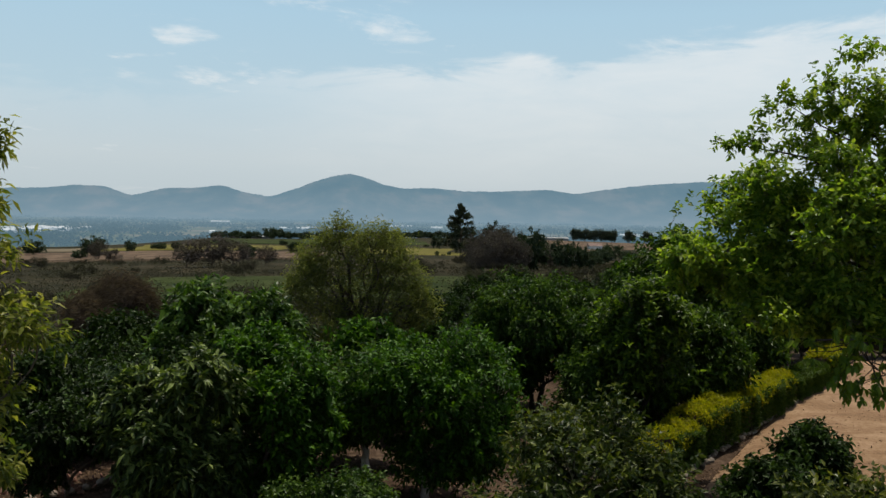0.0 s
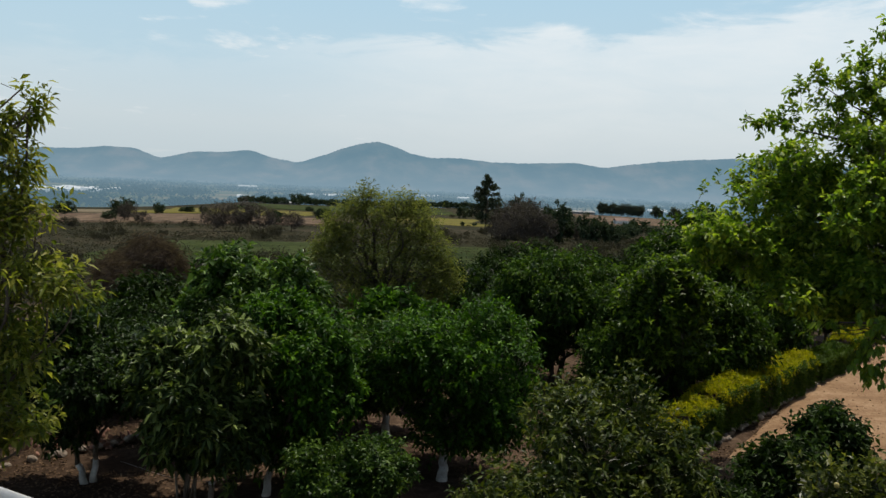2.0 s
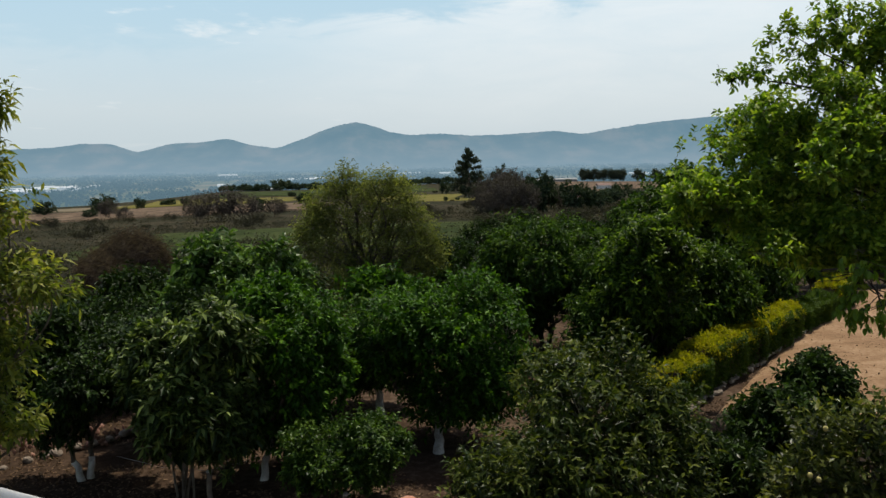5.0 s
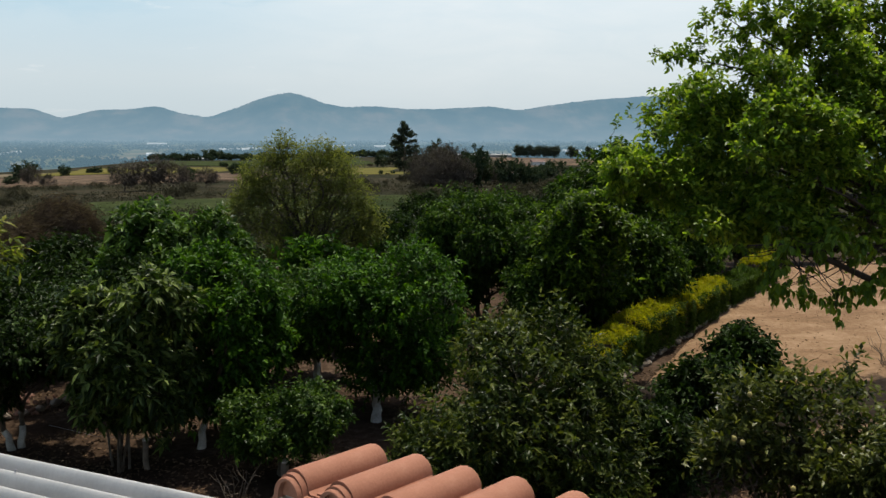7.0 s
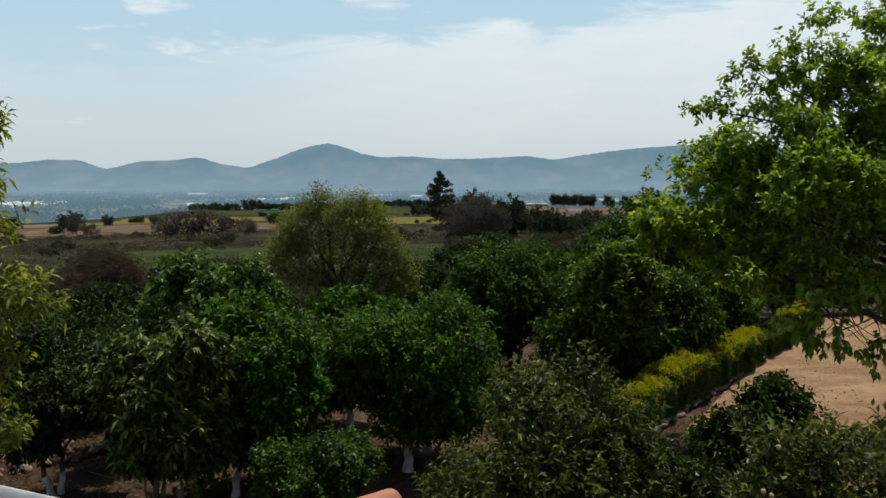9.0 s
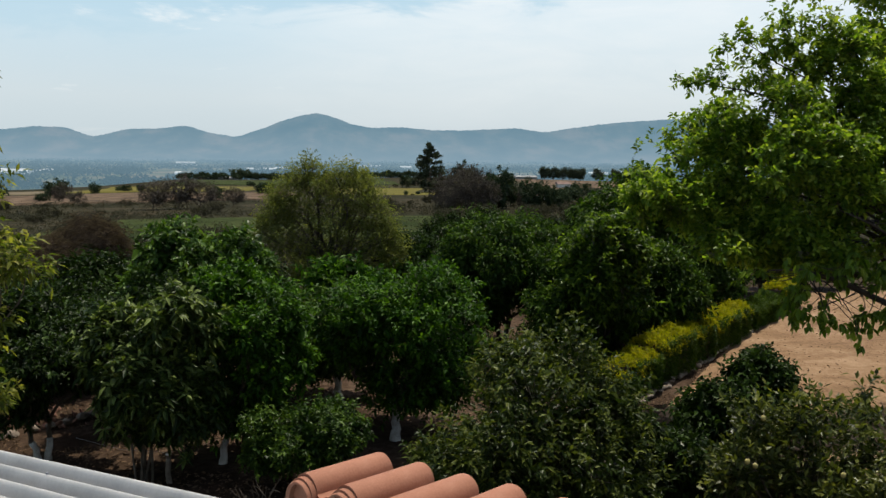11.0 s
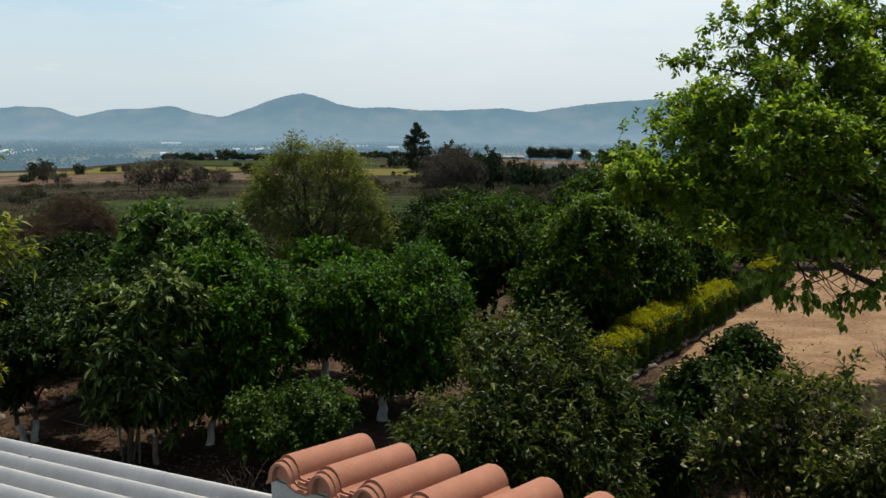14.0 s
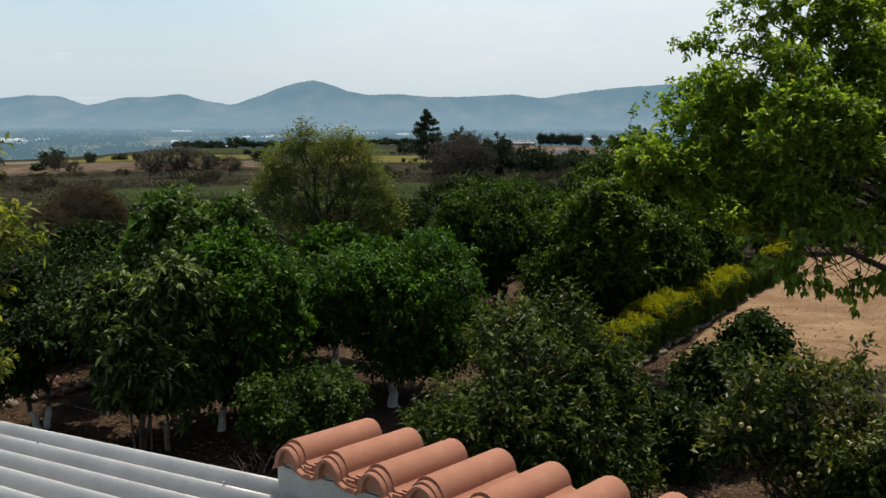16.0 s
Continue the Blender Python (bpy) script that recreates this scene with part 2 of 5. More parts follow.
# Distance haze is painted into these four materials as blue-grey emission.
MOUNTAIN = haze_glow_mat("hazed_mountain", [(0.38, (0.015, 0.03, 0.018)), (0.5, (0.10, 0.10, 0.065)), (0.64, (0.34, 0.24, 0.17))], 0.007, (0.24, 0.355, 0.44), 0.92, 2, -33, 120, 0.86, (0.170, 0.29, 0.375))
PLAIN = haze_glow_mat("hazed_plain", [(0.35, (0.03, 0.05, 0.03)), (0.5, (0.09, 0.11, 0.06)), (0.62, (0.25, 0.20, 0.14))], 0.006, (0.15, 0.24, 0.30), 0.62, 1, 900, 3500, 0.9, (0.24, 0.35, 0.42))
PLAINTREE = haze_glow_mat("hazed_wood", [(0.3, (0.012, 0.025, 0.014)), (0.7, (0.03, 0.05, 0.03))], 0.05, (0.125, 0.21, 0.265), 0.8, 1, 1000, 3200, 0.97, (0.20, 0.31, 0.385))
PLAINWHITE = haze_glow_mat("hazed_white", [(0.3, (0.6, 0.6, 0.6)), (0.7, (0.8, 0.8, 0.8))], 0.05, (0.42, 0.52, 0.59), 0.55, 1, 1000, 3200, 0.9)


def ground_mat():
    m, nt, out = material("ground")
    b = node(nt, "ShaderNodeBsdfPrincipled", Roughness=0.95)
    b.inputs["Specular IOR Level"].default_value = 0.02
    geo = nt.nodes.new("ShaderNodeNewGeometry")
    pos = geo.outputs["Position"]
    sep = nt.nodes.new("ShaderNodeSeparateXYZ")
    link(nt, pos, sep.inputs[0])
    n_big = noise_tex(nt, 0.35, 5, 0.6, pos)
    n_fine = noise_tex(nt, 7.0, 6, 0.7, pos)
    n_grit = noise_tex(nt, 45.0, 4, 0.7, pos)
    f = maths(nt, "ADD", maths(nt, "MULTIPLY", n_big, 0.45), maths(nt, "ADD", maths(nt, "MULTIPLY", n_fine, 0.4), maths(nt, "MULTIPLY", n_grit, 0.15)))
    soil = ramp(nt, f, [(0.36, (0.017, 0.011, 0.007)), (0.5, (0.045, 0.029, 0.019)), (0.64, (0.115, 0.080, 0.055))])
    n_s = noise_tex(nt, 0.05, 6, 0.65, pos)
    n_t = noise_tex(nt, 0.4, 6, 0.7, pos)
    scrub = ramp(nt, maths(nt, "MULTIPLY_ADD", n_s, 0.5, maths(nt, "MULTIPLY", n_t, 0.5)),
                 [(0.38, (0.011, 0.012, 0.006)), (0.5, (0.023, 0.022, 0.012)), (0.62, (0.048, 0.039, 0.025))])
    far = ramp(nt, maths(nt, "MULTIPLY", maths(nt, "SUBTRACT", sep.outputs[1], 30.0), 0.06), [(0, (0, 0, 0)), (1, (1, 1, 1))])
    col = mixc(nt, far, soil, scrub)
    link(nt, col, b.inputs["Base Color"])
    bp = node(nt, "ShaderNodeBump", Strength=0.6, Distance=0.05)
    link(nt, n_fine, bp.inputs["Height"])
    link(nt, bp.outputs[0], b.inputs["Normal"])
    link(nt, b.outputs[0], out.inputs[0])
    return m


GROUND = ground_mat()


def yard_mat():
    """Trodden earth: pale patches drawn out into long streaks, fine clods and grit."""
    m, nt, out = material("bare_yard_soil")
    b = node(nt, "ShaderNodeBsdfPrincipled", Roughness=0.95)
    b.inputs["Specular IOR Level"].default_value = 0.02
    geo = nt.nodes.new("ShaderNodeNewGeometry")
    pos = geo.outputs["Position"]
    drawn = nt.nodes.new("ShaderNodeVectorMath")
    drawn.operation = "MULTIPLY"
    drawn.inputs[1].default_value = (0.7, 1.6, 1.0)
    link(nt, pos, drawn.inputs[0])
    streaks = noise_tex(nt, 0.9, 6, 0.62, drawn.outputs[0], 0.4)
    patches = noise_tex(nt, 0.5, 4, 0.6, pos)
    clods = noise_tex(nt, 9.0, 6, 0.7, pos)
    f = maths(nt, "ADD", maths(nt, "MULTIPLY", streaks, 0.35), maths(nt, "ADD", maths(nt, "MULTIPLY", patches, 0.3), maths(nt, "MULTIPLY", clods, 0.35)))
    link(nt, ramp(nt, f, [(0.36, (0.105, 0.062, 0.034)), (0.5, (0.195, 0.124, 0.072)), (0.64, (0.295, 0.200, 0.126))]), b.inputs["Base Color"])
    bp = node(nt, "ShaderNodeBump", Strength=0.7, Distance=0.03)
    link(nt, clods, bp.inputs["Height"])
    link(nt, bp.outputs[0], b.inputs["Normal"])
    link(nt, b.outputs[0], out.inputs[0])
    return m


YARD = yard_mat()
BROWNFIELD = solid("ploughed_soil", [(0.38, (0.034, 0.027, 0.019)), (0.5, (0.085, 0.060, 0.041)), (0.62, (0.155, 0.112, 0.078))], 0.16, 0.95, 0.3, 1.2, spec=0.02)
YELLOWFIELD = solid("ripe_crop", [(0.3, (0.065, 0.062, 0.018)), (0.7, (0.135, 0.12, 0.032))], 0.08, 0.95, 0.3, 1.5, spec=0.02)
GREENFIELD = solid("green_crop", [(0.36, (0.010, 0.016, 0.005)), (0.5, (0.026, 0.036, 0.011)), (0.64, (0.055, 0.064, 0.022))], 0.12, 0.95, 0.5, 0.8, fine=0.55, spec=0.02)
PALEFIELD = solid("pale_stubble", [(0.3, (0.09, 0.075, 0.05)), (0.7, (0.15, 0.125, 0.085))], 0.08, 0.95, 0.3, 1.5, spec=0.02)

# ---- mesh helpers ----


def link_mesh(name, verts, faces, mat, parent=None, label="", smooth=False):
    me = bpy.data.meshes.new(name)
    v = verts.tolist() if isinstance(verts, np.ndarray) else verts
    fs = faces.tolist() if isinstance(faces, np.ndarray) else faces
    me.from_pydata(v, [], fs)
    if smooth:
        me.polygons.foreach_set("use_smooth", np.ones(len(me.polygons), dtype=bool))
    me.materials.append(mat)
    me.update()
    ob = new(name, me)
    if parent is not None:
        ob.parent = parent
    if label:
        ob["label"] = label
    return ob


def part(name, bm, mat, parent=None, label="", smooth=False):
    me = bpy.data.meshes.new(name)
    bm.to_mesh(me)
    bm.free()
    me.materials.append(mat)
    if smooth:
        for p in me.polygons:
            p.use_smooth = True
    ob = new(name, me)
    if parent is not None:
        ob.parent = parent
    if label:
        ob["label"] = label
    return ob


def empty(name, loc, label, category, group="", kind=""):
    ob = new(name)
    ob.location = loc
    ob.empty_display_size = 0.2
    return tagged(ob, label, category, group, kind)


def tube(path, radii, sides=7):
    """A tapered, closed tube along a path; arrays of points and faces."""
    path = np.asarray(path, float)
    n = len(path)
    vs, fs = [], []
    for i in range(n):
        t = path[min(i + 1, n - 1)] - path[max(i - 1, 0)]
        t = t / (np.linalg.norm(t) + 1e-9)
        a = np.cross(t, (0.31, 0.87, 0.12) if abs(t[2]) > 0.8 else (0, 0, 1))
        a /= np.linalg.norm(a) + 1e-9
        b = np.cross(t, a)
        for k in range(sides):
            g = 2 * math.pi * k / sides
            vs.append(path[i] + radii[i] * (math.cos(g) * a + math.sin(g) * b))
    for i in range(n - 1):
        for k in range(sides):
            k2 = (k + 1) % sides
            fs.append((i * sides + k, i * sides + k2, (i + 1) * sides + k2, (i + 1) * sides + k))
    fs.append(tuple(range(sides))[::-1])
    fs.append(tuple((n - 1) * sides + k for k in range(sides)))
    return vs, fs


def joined(pieces):
    vs, fs = [], []
    for v, f in pieces:
        o = len(vs)
        vs.extend(v)
        fs.extend(tuple(i + o for i in q) for q in f)
    return [tuple(map(float, p)) for p in vs], fs


def wander(rng, a, b, steps, sway):
    """A slightly crooked line from a to b."""
    a, b = np.asarray(a, float), np.asarray(b, float)
    out = []
    for i in range(steps + 1):
        s = i / steps
        p = a + (b - a) * s
        if 0 < i < steps:
            p = p + rng.normal(0, sway, 3) * np.array([1, 1, 0.5])
        out.append(p)
    return out


def leaves(rng, base, way, length, width, droop, detail=True):
    """Folded leaf blades at the points base along the directions way; arrays of points and triangles."""
    n = len(base)
    way = way / (np.linalg.norm(way, axis=1, keepdims=True) + 1e-9)
    up = np.tile(np.array([[0.0, 0.0, 1.0]]), (n, 1)) + rng.normal(0, 0.45, (n, 3))
    side = np.cross(way, up)
    side /= np.linalg.norm(side, axis=1, keepdims=True) + 1e-9
    nor = np.cross(side, way)
    L = (length * rng.uniform(0.7, 1.25, n))[:, None]
    W = (width * rng.uniform(0.75, 1.2, n))[:, None] * 0.5
    fold = W * rng.uniform(0.25, 0.6, (n, 1))
    dz = np.array([[0.0, 0.0, -1.0]]) * droop
    tip = base + way * L + dz * L * 0.6
    mid = base + way * L * 0.5 + dz * L * 0.12
    lft = base + way * L * 0.45 + side * W + nor * fold + dz * L * 0.1
    rgt = base + way * L * 0.45 - side * W + nor * fold + dz * L * 0.1
    i0 = np.arange(n)[:, None]
    if detail == "oval":
        a = base + way * L * 0.28 + dz * L * 0.05
        b = base + way * L * 0.72 + dz * L * 0.3
        v = np.stack([base, a + side * W + nor * fold, a - side * W + nor * fold, b + side * W * 0.85 + nor * fold * 0.7, b - side * W * 0.85 + nor * fold * 0.7, tip, mid], 1).reshape(-1, 3)
        q = np.array([[0, 2, 6], [2, 4, 6], [4, 5, 6], [0, 6, 1], [1, 6, 3], [3, 6, 5]])
        f = (i0[:, :, None] * 7 + q[None]).reshape(-1, 3)
    elif detail:
        v = np.stack([base, lft, rgt, mid, tip], 1).reshape(-1, 3)
        q = np.array([[0, 2, 3], [3, 2, 4], [0, 3, 1], [3, 4, 1]])
        f = (i0[:, :, None] * 5 + q[None]).reshape(-1, 3)
    else:
        v = np.stack([base, lft, rgt, tip], 1).reshape(-1, 3)
        q = np.array([[0, 2, 3], [0, 3, 1]])
        f = (i0[:, :, None] * 4 + q[None]).reshape(-1, 3)
    return v, f


def rounded_path(path):
    """Cuts the corners of a path twice, keeping its ends."""
    p = np.array(path, float)
    for _ in range(2):
        q = np.empty((2 * len(p) - 2, 3))
        q[0::2], q[1::2] = p[:-1] * 0.75 + p[1:] * 0.25, p[:-1] * 0.25 + p[1:] * 0.75
        p = np.concatenate([p[:1], q, p[-1:]])
    return p


def sphere_dirs(rng, n):
    d = rng.normal(0, 1, (n, 3))
    return d / np.linalg.norm(d, axis=1, keepdims=True)


def clump_points(rng, lobes, n, shell=0.55, lump=0.22):
    """Points near the surface of lumpy lobes (x, y, z, rx, ry, rz), and the outward directions there."""
    area = np.array([(l[3] * l[4] * l[5]) ** (2 / 3) for l in lobes])
    which = rng.choice(len(lobes), n, p=area / area.sum())
    L = np.array(lobes)[which]
    d = sphere_dirs(rng, n)
    ph = rng.uniform(0, 6.28, 6)
    bumpy = 1 + lump * (np.sin(d[:, 0] * 5 + ph[0] + which) * np.sin(d[:, 1] * 5 + ph[1]) + 0.7 * np.sin(d[:, 2] * 7 + ph[2] + which * 2) * np.sin(d[:, 0] * 8 + ph[3]))
    r = (shell + (1 - shell) * np.sqrt(rng.uniform(0, 1, n))) * bumpy
    r = r * np.where(rng.uniform(0, 1, n) < 0.11, rng.uniform(1.05, 1.32, n), 1.0)
    p = L[:, :3] + d * L[:, 3:6] * r[:, None]
    return p, d


def sublobes(c, r, n, size=0.33, spread=0.76):
    """Smaller lobes round the main one, for an uneven outline."""
    rng = np.random.default_rng(int(abs(c[0]) * 1000 + abs(c[1]) * 77 + n))
    out = [(*c, r[0] * 0.60, r[1] * 0.60, r[2] * 0.60)]
    for d in sphere_dirs(rng, n * 2):
        k = size * rng.uniform(0.75, 1.2)
        out.append((c[0] + d[0] * r[0] * spread, c[1] + d[1] * r[1] * spread, c[2] + d[2] * r[2] * spread, r[0] * k, r[1] * k, r[2] * k))
    return out


def tree(name, label, category, base, lobes, clumps, per, length, width, droop, leaf, seed, trunk_r=0.09, fork=0.7, stems=1,
         limbs=7, bark=None, white=0.0, spread=0.16, detail=True, group="", shell=0.5, lump=0.22, outward=0.8, twigs=True, floor=0.15, inner=1200, rise=0.25, extra=()):
    """A tree or bush: tapered trunk, limbs reaching into the lobes, twigs, and a crown of leaf clumps."""
    rng = np.random.default_rng(seed)
    bark = bark or BARK
    base = np.array(base, float)
    root = empty(name, base, label, category, group)
    lobes = [tuple(np.array(l[:3]) - base) + tuple(l[3:]) for l in lobes]
    mean = np.mean([l[:3] for l in lobes], axis=0)
    forks, trunk_pieces, white_pieces = [], [], []
    for s in range(stems):
        g = 6.28 * s / max(stems, 1) + rng.uniform(0, 1)
        foot = np.array([math.cos(g), math.sin(g), 0]) * (trunk_r * 0.8 if stems > 1 else 0)
        lean = foot * (2.5 if stems > 1 else 0) + np.array([mean[0], mean[1], 0]) * 0.3 + rng.normal(0, 0.05, 3) * fork
        top = np.array([lean[0], lean[1], fork])
        rr = trunk_r * (0.65 if stems > 1 else 1)
        path = wander(rng, foot, top, 5, rr * 0.25)
        path[0][2] = -0.12
        rad = [rr * (1.35 if i == 0 else 1.0 - 0.07 * i) for i in range(6)]
        trunk_pieces.append(tube(path, rad, 9))
        if white > 0:
            wp = [p for p in path if p[2] <= white]
            if len(wp) > 1:
                white_pieces.append(tube(wp, [r * 1.05 + 0.004 for r in rad[:len(wp)]], 9))
            if white > 0.45:
                for sgn in (-1, 1):
                    e2 = np.array(wp[-1]) + np.array([sgn * 0.12, 0.03 * sgn, 0.24 + 0.04 * sgn])
                    white_pieces.append(tube([wp[-2], wp[-1], e2], [rr * 0.85, rr * 0.8, rr * 0.55], 8))
        forks.append((top, rr))
    v, f = joined(trunk_pieces)
    bole = link_mesh("trunk", v, f, bark, root, smooth=True)
    if white_pieces:
        v, f = joined(white_pieces)
        link_mesh("painted_foot", v, f, WHITEWASH, bole, "lime-washed white lower trunk", True)
    far_off = not twigs
    all_limbs = []
    for k in range(limbs):
        pieces = []
        a, rr = forks[k % len(forks)]
        l = lobes[k % len(lobes)]
        d = sphere_dirs(rng, 1)[0]
        end = np.array(l[:3]) + d * np.array(l[3:6]) * rng.uniform(0.35, 0.8)
        path = wander(rng, a, end, 5, 0.06 * np.linalg.norm(end - a))
        r0 = rr * rng.uniform(0.5, 0.7)
        if twigs:
            way_ = rounded_path(path)
            pieces.append(tube(way_, np.linspace(r0, r0 * 0.2, len(way_)), 6))
        else:
            pieces.append(tube(path, [r0 * (1 - 0.15 * i) for i in range(6)], 6))
        for _ in range(3):
            j = rng.integers(2, 5)
            e2 = path[j] + sphere_dirs(rng, 1)[0] * np.array(l[3:6]) * 0.7
            pieces.append(tube(wander(rng, path[j], e2, 3, 0.03), [r0 * 0.4, r0 * 0.32, r0 * 0.2, r0 * 0.1], 4))
        if far_off:
            all_limbs += pieces
        else:
            v, f = joined(pieces)
            link_mesh("limb", v, f, bark, root, smooth=True)
    for path, r0, r1 in extra:
        v, f = tube(np.array(path) - base, np.linspace(r0, r1, len(path)), 8)
        link_mesh("limb", [tuple(map(float, q)) for q in v], f, bark, root, smooth=True)
    if all_limbs:
        v, f = joined(all_limbs)
        link_mesh("branchwork", v, f, bark, root, smooth=True)
    p, d = clump_points(rng, lobes, clumps, shell, lump)
    keep = p[:, 2] > floor
    p, d = p[keep], d[keep]
    n = len(p)
    if twigs:
        tl = length * 2.2
        a = p - d * tl * rng.uniform(0.6, 1.2, (n, 1)) + np.array([0, 0, -0.3 * tl])
        s = np.cross(d, sphere_dirs(rng, n))
        s /= np.linalg.norm(s, axis=1, keepdims=True) + 1e-9
        w = length * 0.03
        q = np.cross(d, s)
        tv = np.stack([a + s * w, a - s * w * 0.5 + q * w, a - s * w * 0.5 - q * w, p], 1).reshape(-1, 3)
        tf = (np.arange(n)[:, None, None] * 4 + np.array([[0, 1, 3], [1, 2, 3], [2, 0, 3]])[None]).reshape(-1, 3)
        tagged(link_mesh("twigwork", tv, tf, TWIG, root), kind="stuff")
    # leaves stand in turns along short shoots
    shoot = d * 0.7 + sphere_dirs(rng, n) * 0.75 + np.array([0, 0, rise])
    shoot /= np.linalg.norm(shoot, axis=1, keepdims=True) + 1e-9
    sa = np.cross(shoot, sphere_dirs(rng, n))
    sa /= np.linalg.norm(sa, axis=1, keepdims=True) + 1e-9
    sb = np.cross(shoot, sa)
    slen = spread * 2.6 * rng.uniform(0.6, 1.4, (n, 1))
    m = n * per
    tt = np.tile((np.arange(per) + 0.5) / per, n)[:, None] + rng.uniform(-0.06, 0.06, (m, 1))
    ang = np.tile(np.arange(per) * 2.4, n)[:, None] + rng.normal(0, 0.35, (m, 1))
    R = lambda q: np.repeat(q, per, 0)
    base_p = R(p) + R(shoot * slen) * (tt - 0.35) + rng.normal(0, spread * 0.12, (m, 3))
    way = R(shoot) * outward * (0.35 + 0.6 * tt) + (R(sa) * np.cos(ang) + R(sb) * np.sin(ang)) * 0.9 + np.array([0, 0, -droop * 0.6])
    v, f = leaves(rng, base_p, way, length, width, droop, detail)
    # Weight of the sunlight painted on shoot tips, in about half the clumps.
    tip_weight = np.repeat(np.clip(tt[:, 0], 0, 1) ** 2 * R(rng.uniform(0, 1, n) < 0.55), {"oval": 7, True: 5, False: 4}[detail])
    if inner:
        # foliage in broader sprays deep inside, added to block light and darken the crown
        p2, d2 = clump_points(rng, [(*l[:3], l[3] * 0.8, l[4] * 0.8, l[5] * 0.8) for l in lobes], inner, 0.2, 0.1)
        p2 = p2[p2[:, 2] > floor]
        v2, f2 = leaves(rng, p2, sphere_dirs(rng, len(p2)), length * 1.6, width * 2.2, droop, False)
        f = np.concatenate([f, f2 + len(v)])
        v = np.concatenate([v, v2])
    crown = link_mesh("crown", v, f, leaf, root)
    tip_attr = crown.data.attributes.new("lit_tip", "FLOAT", "POINT")
    tip_attr.data.foreach_set("value", np.concatenate([tip_weight, np.zeros(len(v) - len(tip_weight))]))
    return root


# ---- ground ----


def height(x, y):
    """The lie of the land: level by the house, falling to a valley, then a plain."""
    y = np.asarray(y, float)
    x = np.asarray(x, float)
    z = np.interp(y, [-400, 26, 60, 100, 220, 330, 520, 640, 780, 6000], [0, 0, -2.6, -5.5, -7.6, -9.2, -10, -20, -34, -34])
    low = np.interp(y, [-400, 26, 60, 100, 220, 330, 375, 430, 560, 700, 6000], [0, 0, -2.6, -5.5, -7.6, -9.2, -10.4, -15, -27, -34, -34])
    side = np.clip((x + 120) / 45, 0, 1)
    z = low + (z - low) * side * side * (3 - 2 * side)
    roll = np.clip((y - 40) / 120, 0, 1) * np.clip((700 - y) / 200, 0, 1)
    z = z + roll * (0.9 * np.sin(x * 0.013 + 0.6) + 0.6 * np.sin(x * 0.031 + y * 0.011))
    near = np.clip((40 - np.hypot(x, y)) / 20, 0, 1)
    return z + near * 0.03 * np.sin(x * 1.7) * np.sin(y * 1.3)


def sheet(xs, ys, lift=0.0):
    X, Y = np.meshgrid(xs, ys)
    Z = height(X, Y) + lift
    v = np.stack([X, Y, Z], -1).reshape(-1, 3)
    nx, ny = len(xs), len(ys)
    i = (np.arange(ny - 1)[:, None] * nx + np.arange(nx - 1)[None]).reshape(-1)
    return v, np.stack([i, i + 1, i + nx + 1, i + nx], 1)


def spaced(lo, hi, fine_lo, fine_hi, step, grow=1.15):
    out = list(np.arange(fine_lo, fine_hi + 1e-6, step))
    s, a = step, fine_hi
    while a < hi:
        s *= grow
        a += s
        out.append(min(a, hi))
    s, a = step, fine_lo
    while a > lo:
        s *= grow
        a -= s
        out.insert(0, max(a, lo))
    return np.array(out)


v, f = sheet(spaced(-4500, 4500, -14, 30, 0.5), spaced(-400, 4600, -4, 60, 0.5))
tagged(link_mesh("ground", v, f, GROUND, smooth=True), "brown orchard soil falling away to a dry valley", "ground", kind="structure")


def field(name, mat, label, x0, x1, y0, y1, lift=0.15, skew=0.0, n=40, slant=0.0):
    v, f = sheet(np.linspace(x0, x1, n), np.linspace(y0, y1, n), lift)
    v[:, 0] += (v[:, 1] - y0) * skew
    wob = np.array([noise.noise((a * 0.03, b * 0.03, x0)) for a, b in v[:, :2]])
    v[:, 1] += wob * 14 + (v[:, 0] - x0) * slant
    v[:, 0] += wob * 9
    v[:, 2] = height(v[:, 0], v[:, 1]) + lift
    rim = np.zeros((n, n), bool)
    rim[0], rim[-1], rim[:, 0], rim[:, -1] = True, True, True, True
    v[rim.ravel(), 2] -= lift + 0.5
    tagged(link_mesh(name, v, f, mat, smooth=True), label, "field", kind="structure")


field("green_field", GREENFIELD, "dull green crop field on the valley floor", -34, 26, 92, 138, 0.25)
field("ploughed_field", BROWNFIELD, "reddish brown ploughed field", -150, -8, 200, 262, 0.3, slant=0.08)
field("stubble_field", PALEFIELD, "pale stubble strip beside the ploughed field", -170, -60, 275, 298, 0.3, slant=0.1)
field("crop_field", YELLOWFIELD, "yellow ripe crop in a narrow strip", -78, -24, 285, 345, 0.4, slant=0.12)
field("young_crop_field", GREENFIELD, "green crop strip behind the yellow field", -66, 40, 380, 470, 0.3)
field("ripe_field", YELLOWFIELD, "yellow field in front of the pine", 4, 40, 270, 345, 0.2)
field("red_bank", BROWNFIELD, "bare reddish soil slope below a row of trees", 92, 205, 330, 470, 0.3)

# bare yard beyond the hedge
yard_x, yard_y = np.linspace(0, 1, 40), np.linspace(0, 1, 40)
U, V = np.meshgrid(yard_x, yard_y)
# corners: near-left, near-right, far-right, far-left
cs = [np.array(c) for c in ((6.3, 15.7), (13.5, 4.0), (46.0, 40.0), (19.0, 32.5))]
YX = (1 - V) * ((1 - U) * cs[0][0] + U * cs[1][0]) + V * ((1 - U) * cs[3][0] + U * cs[2][0])
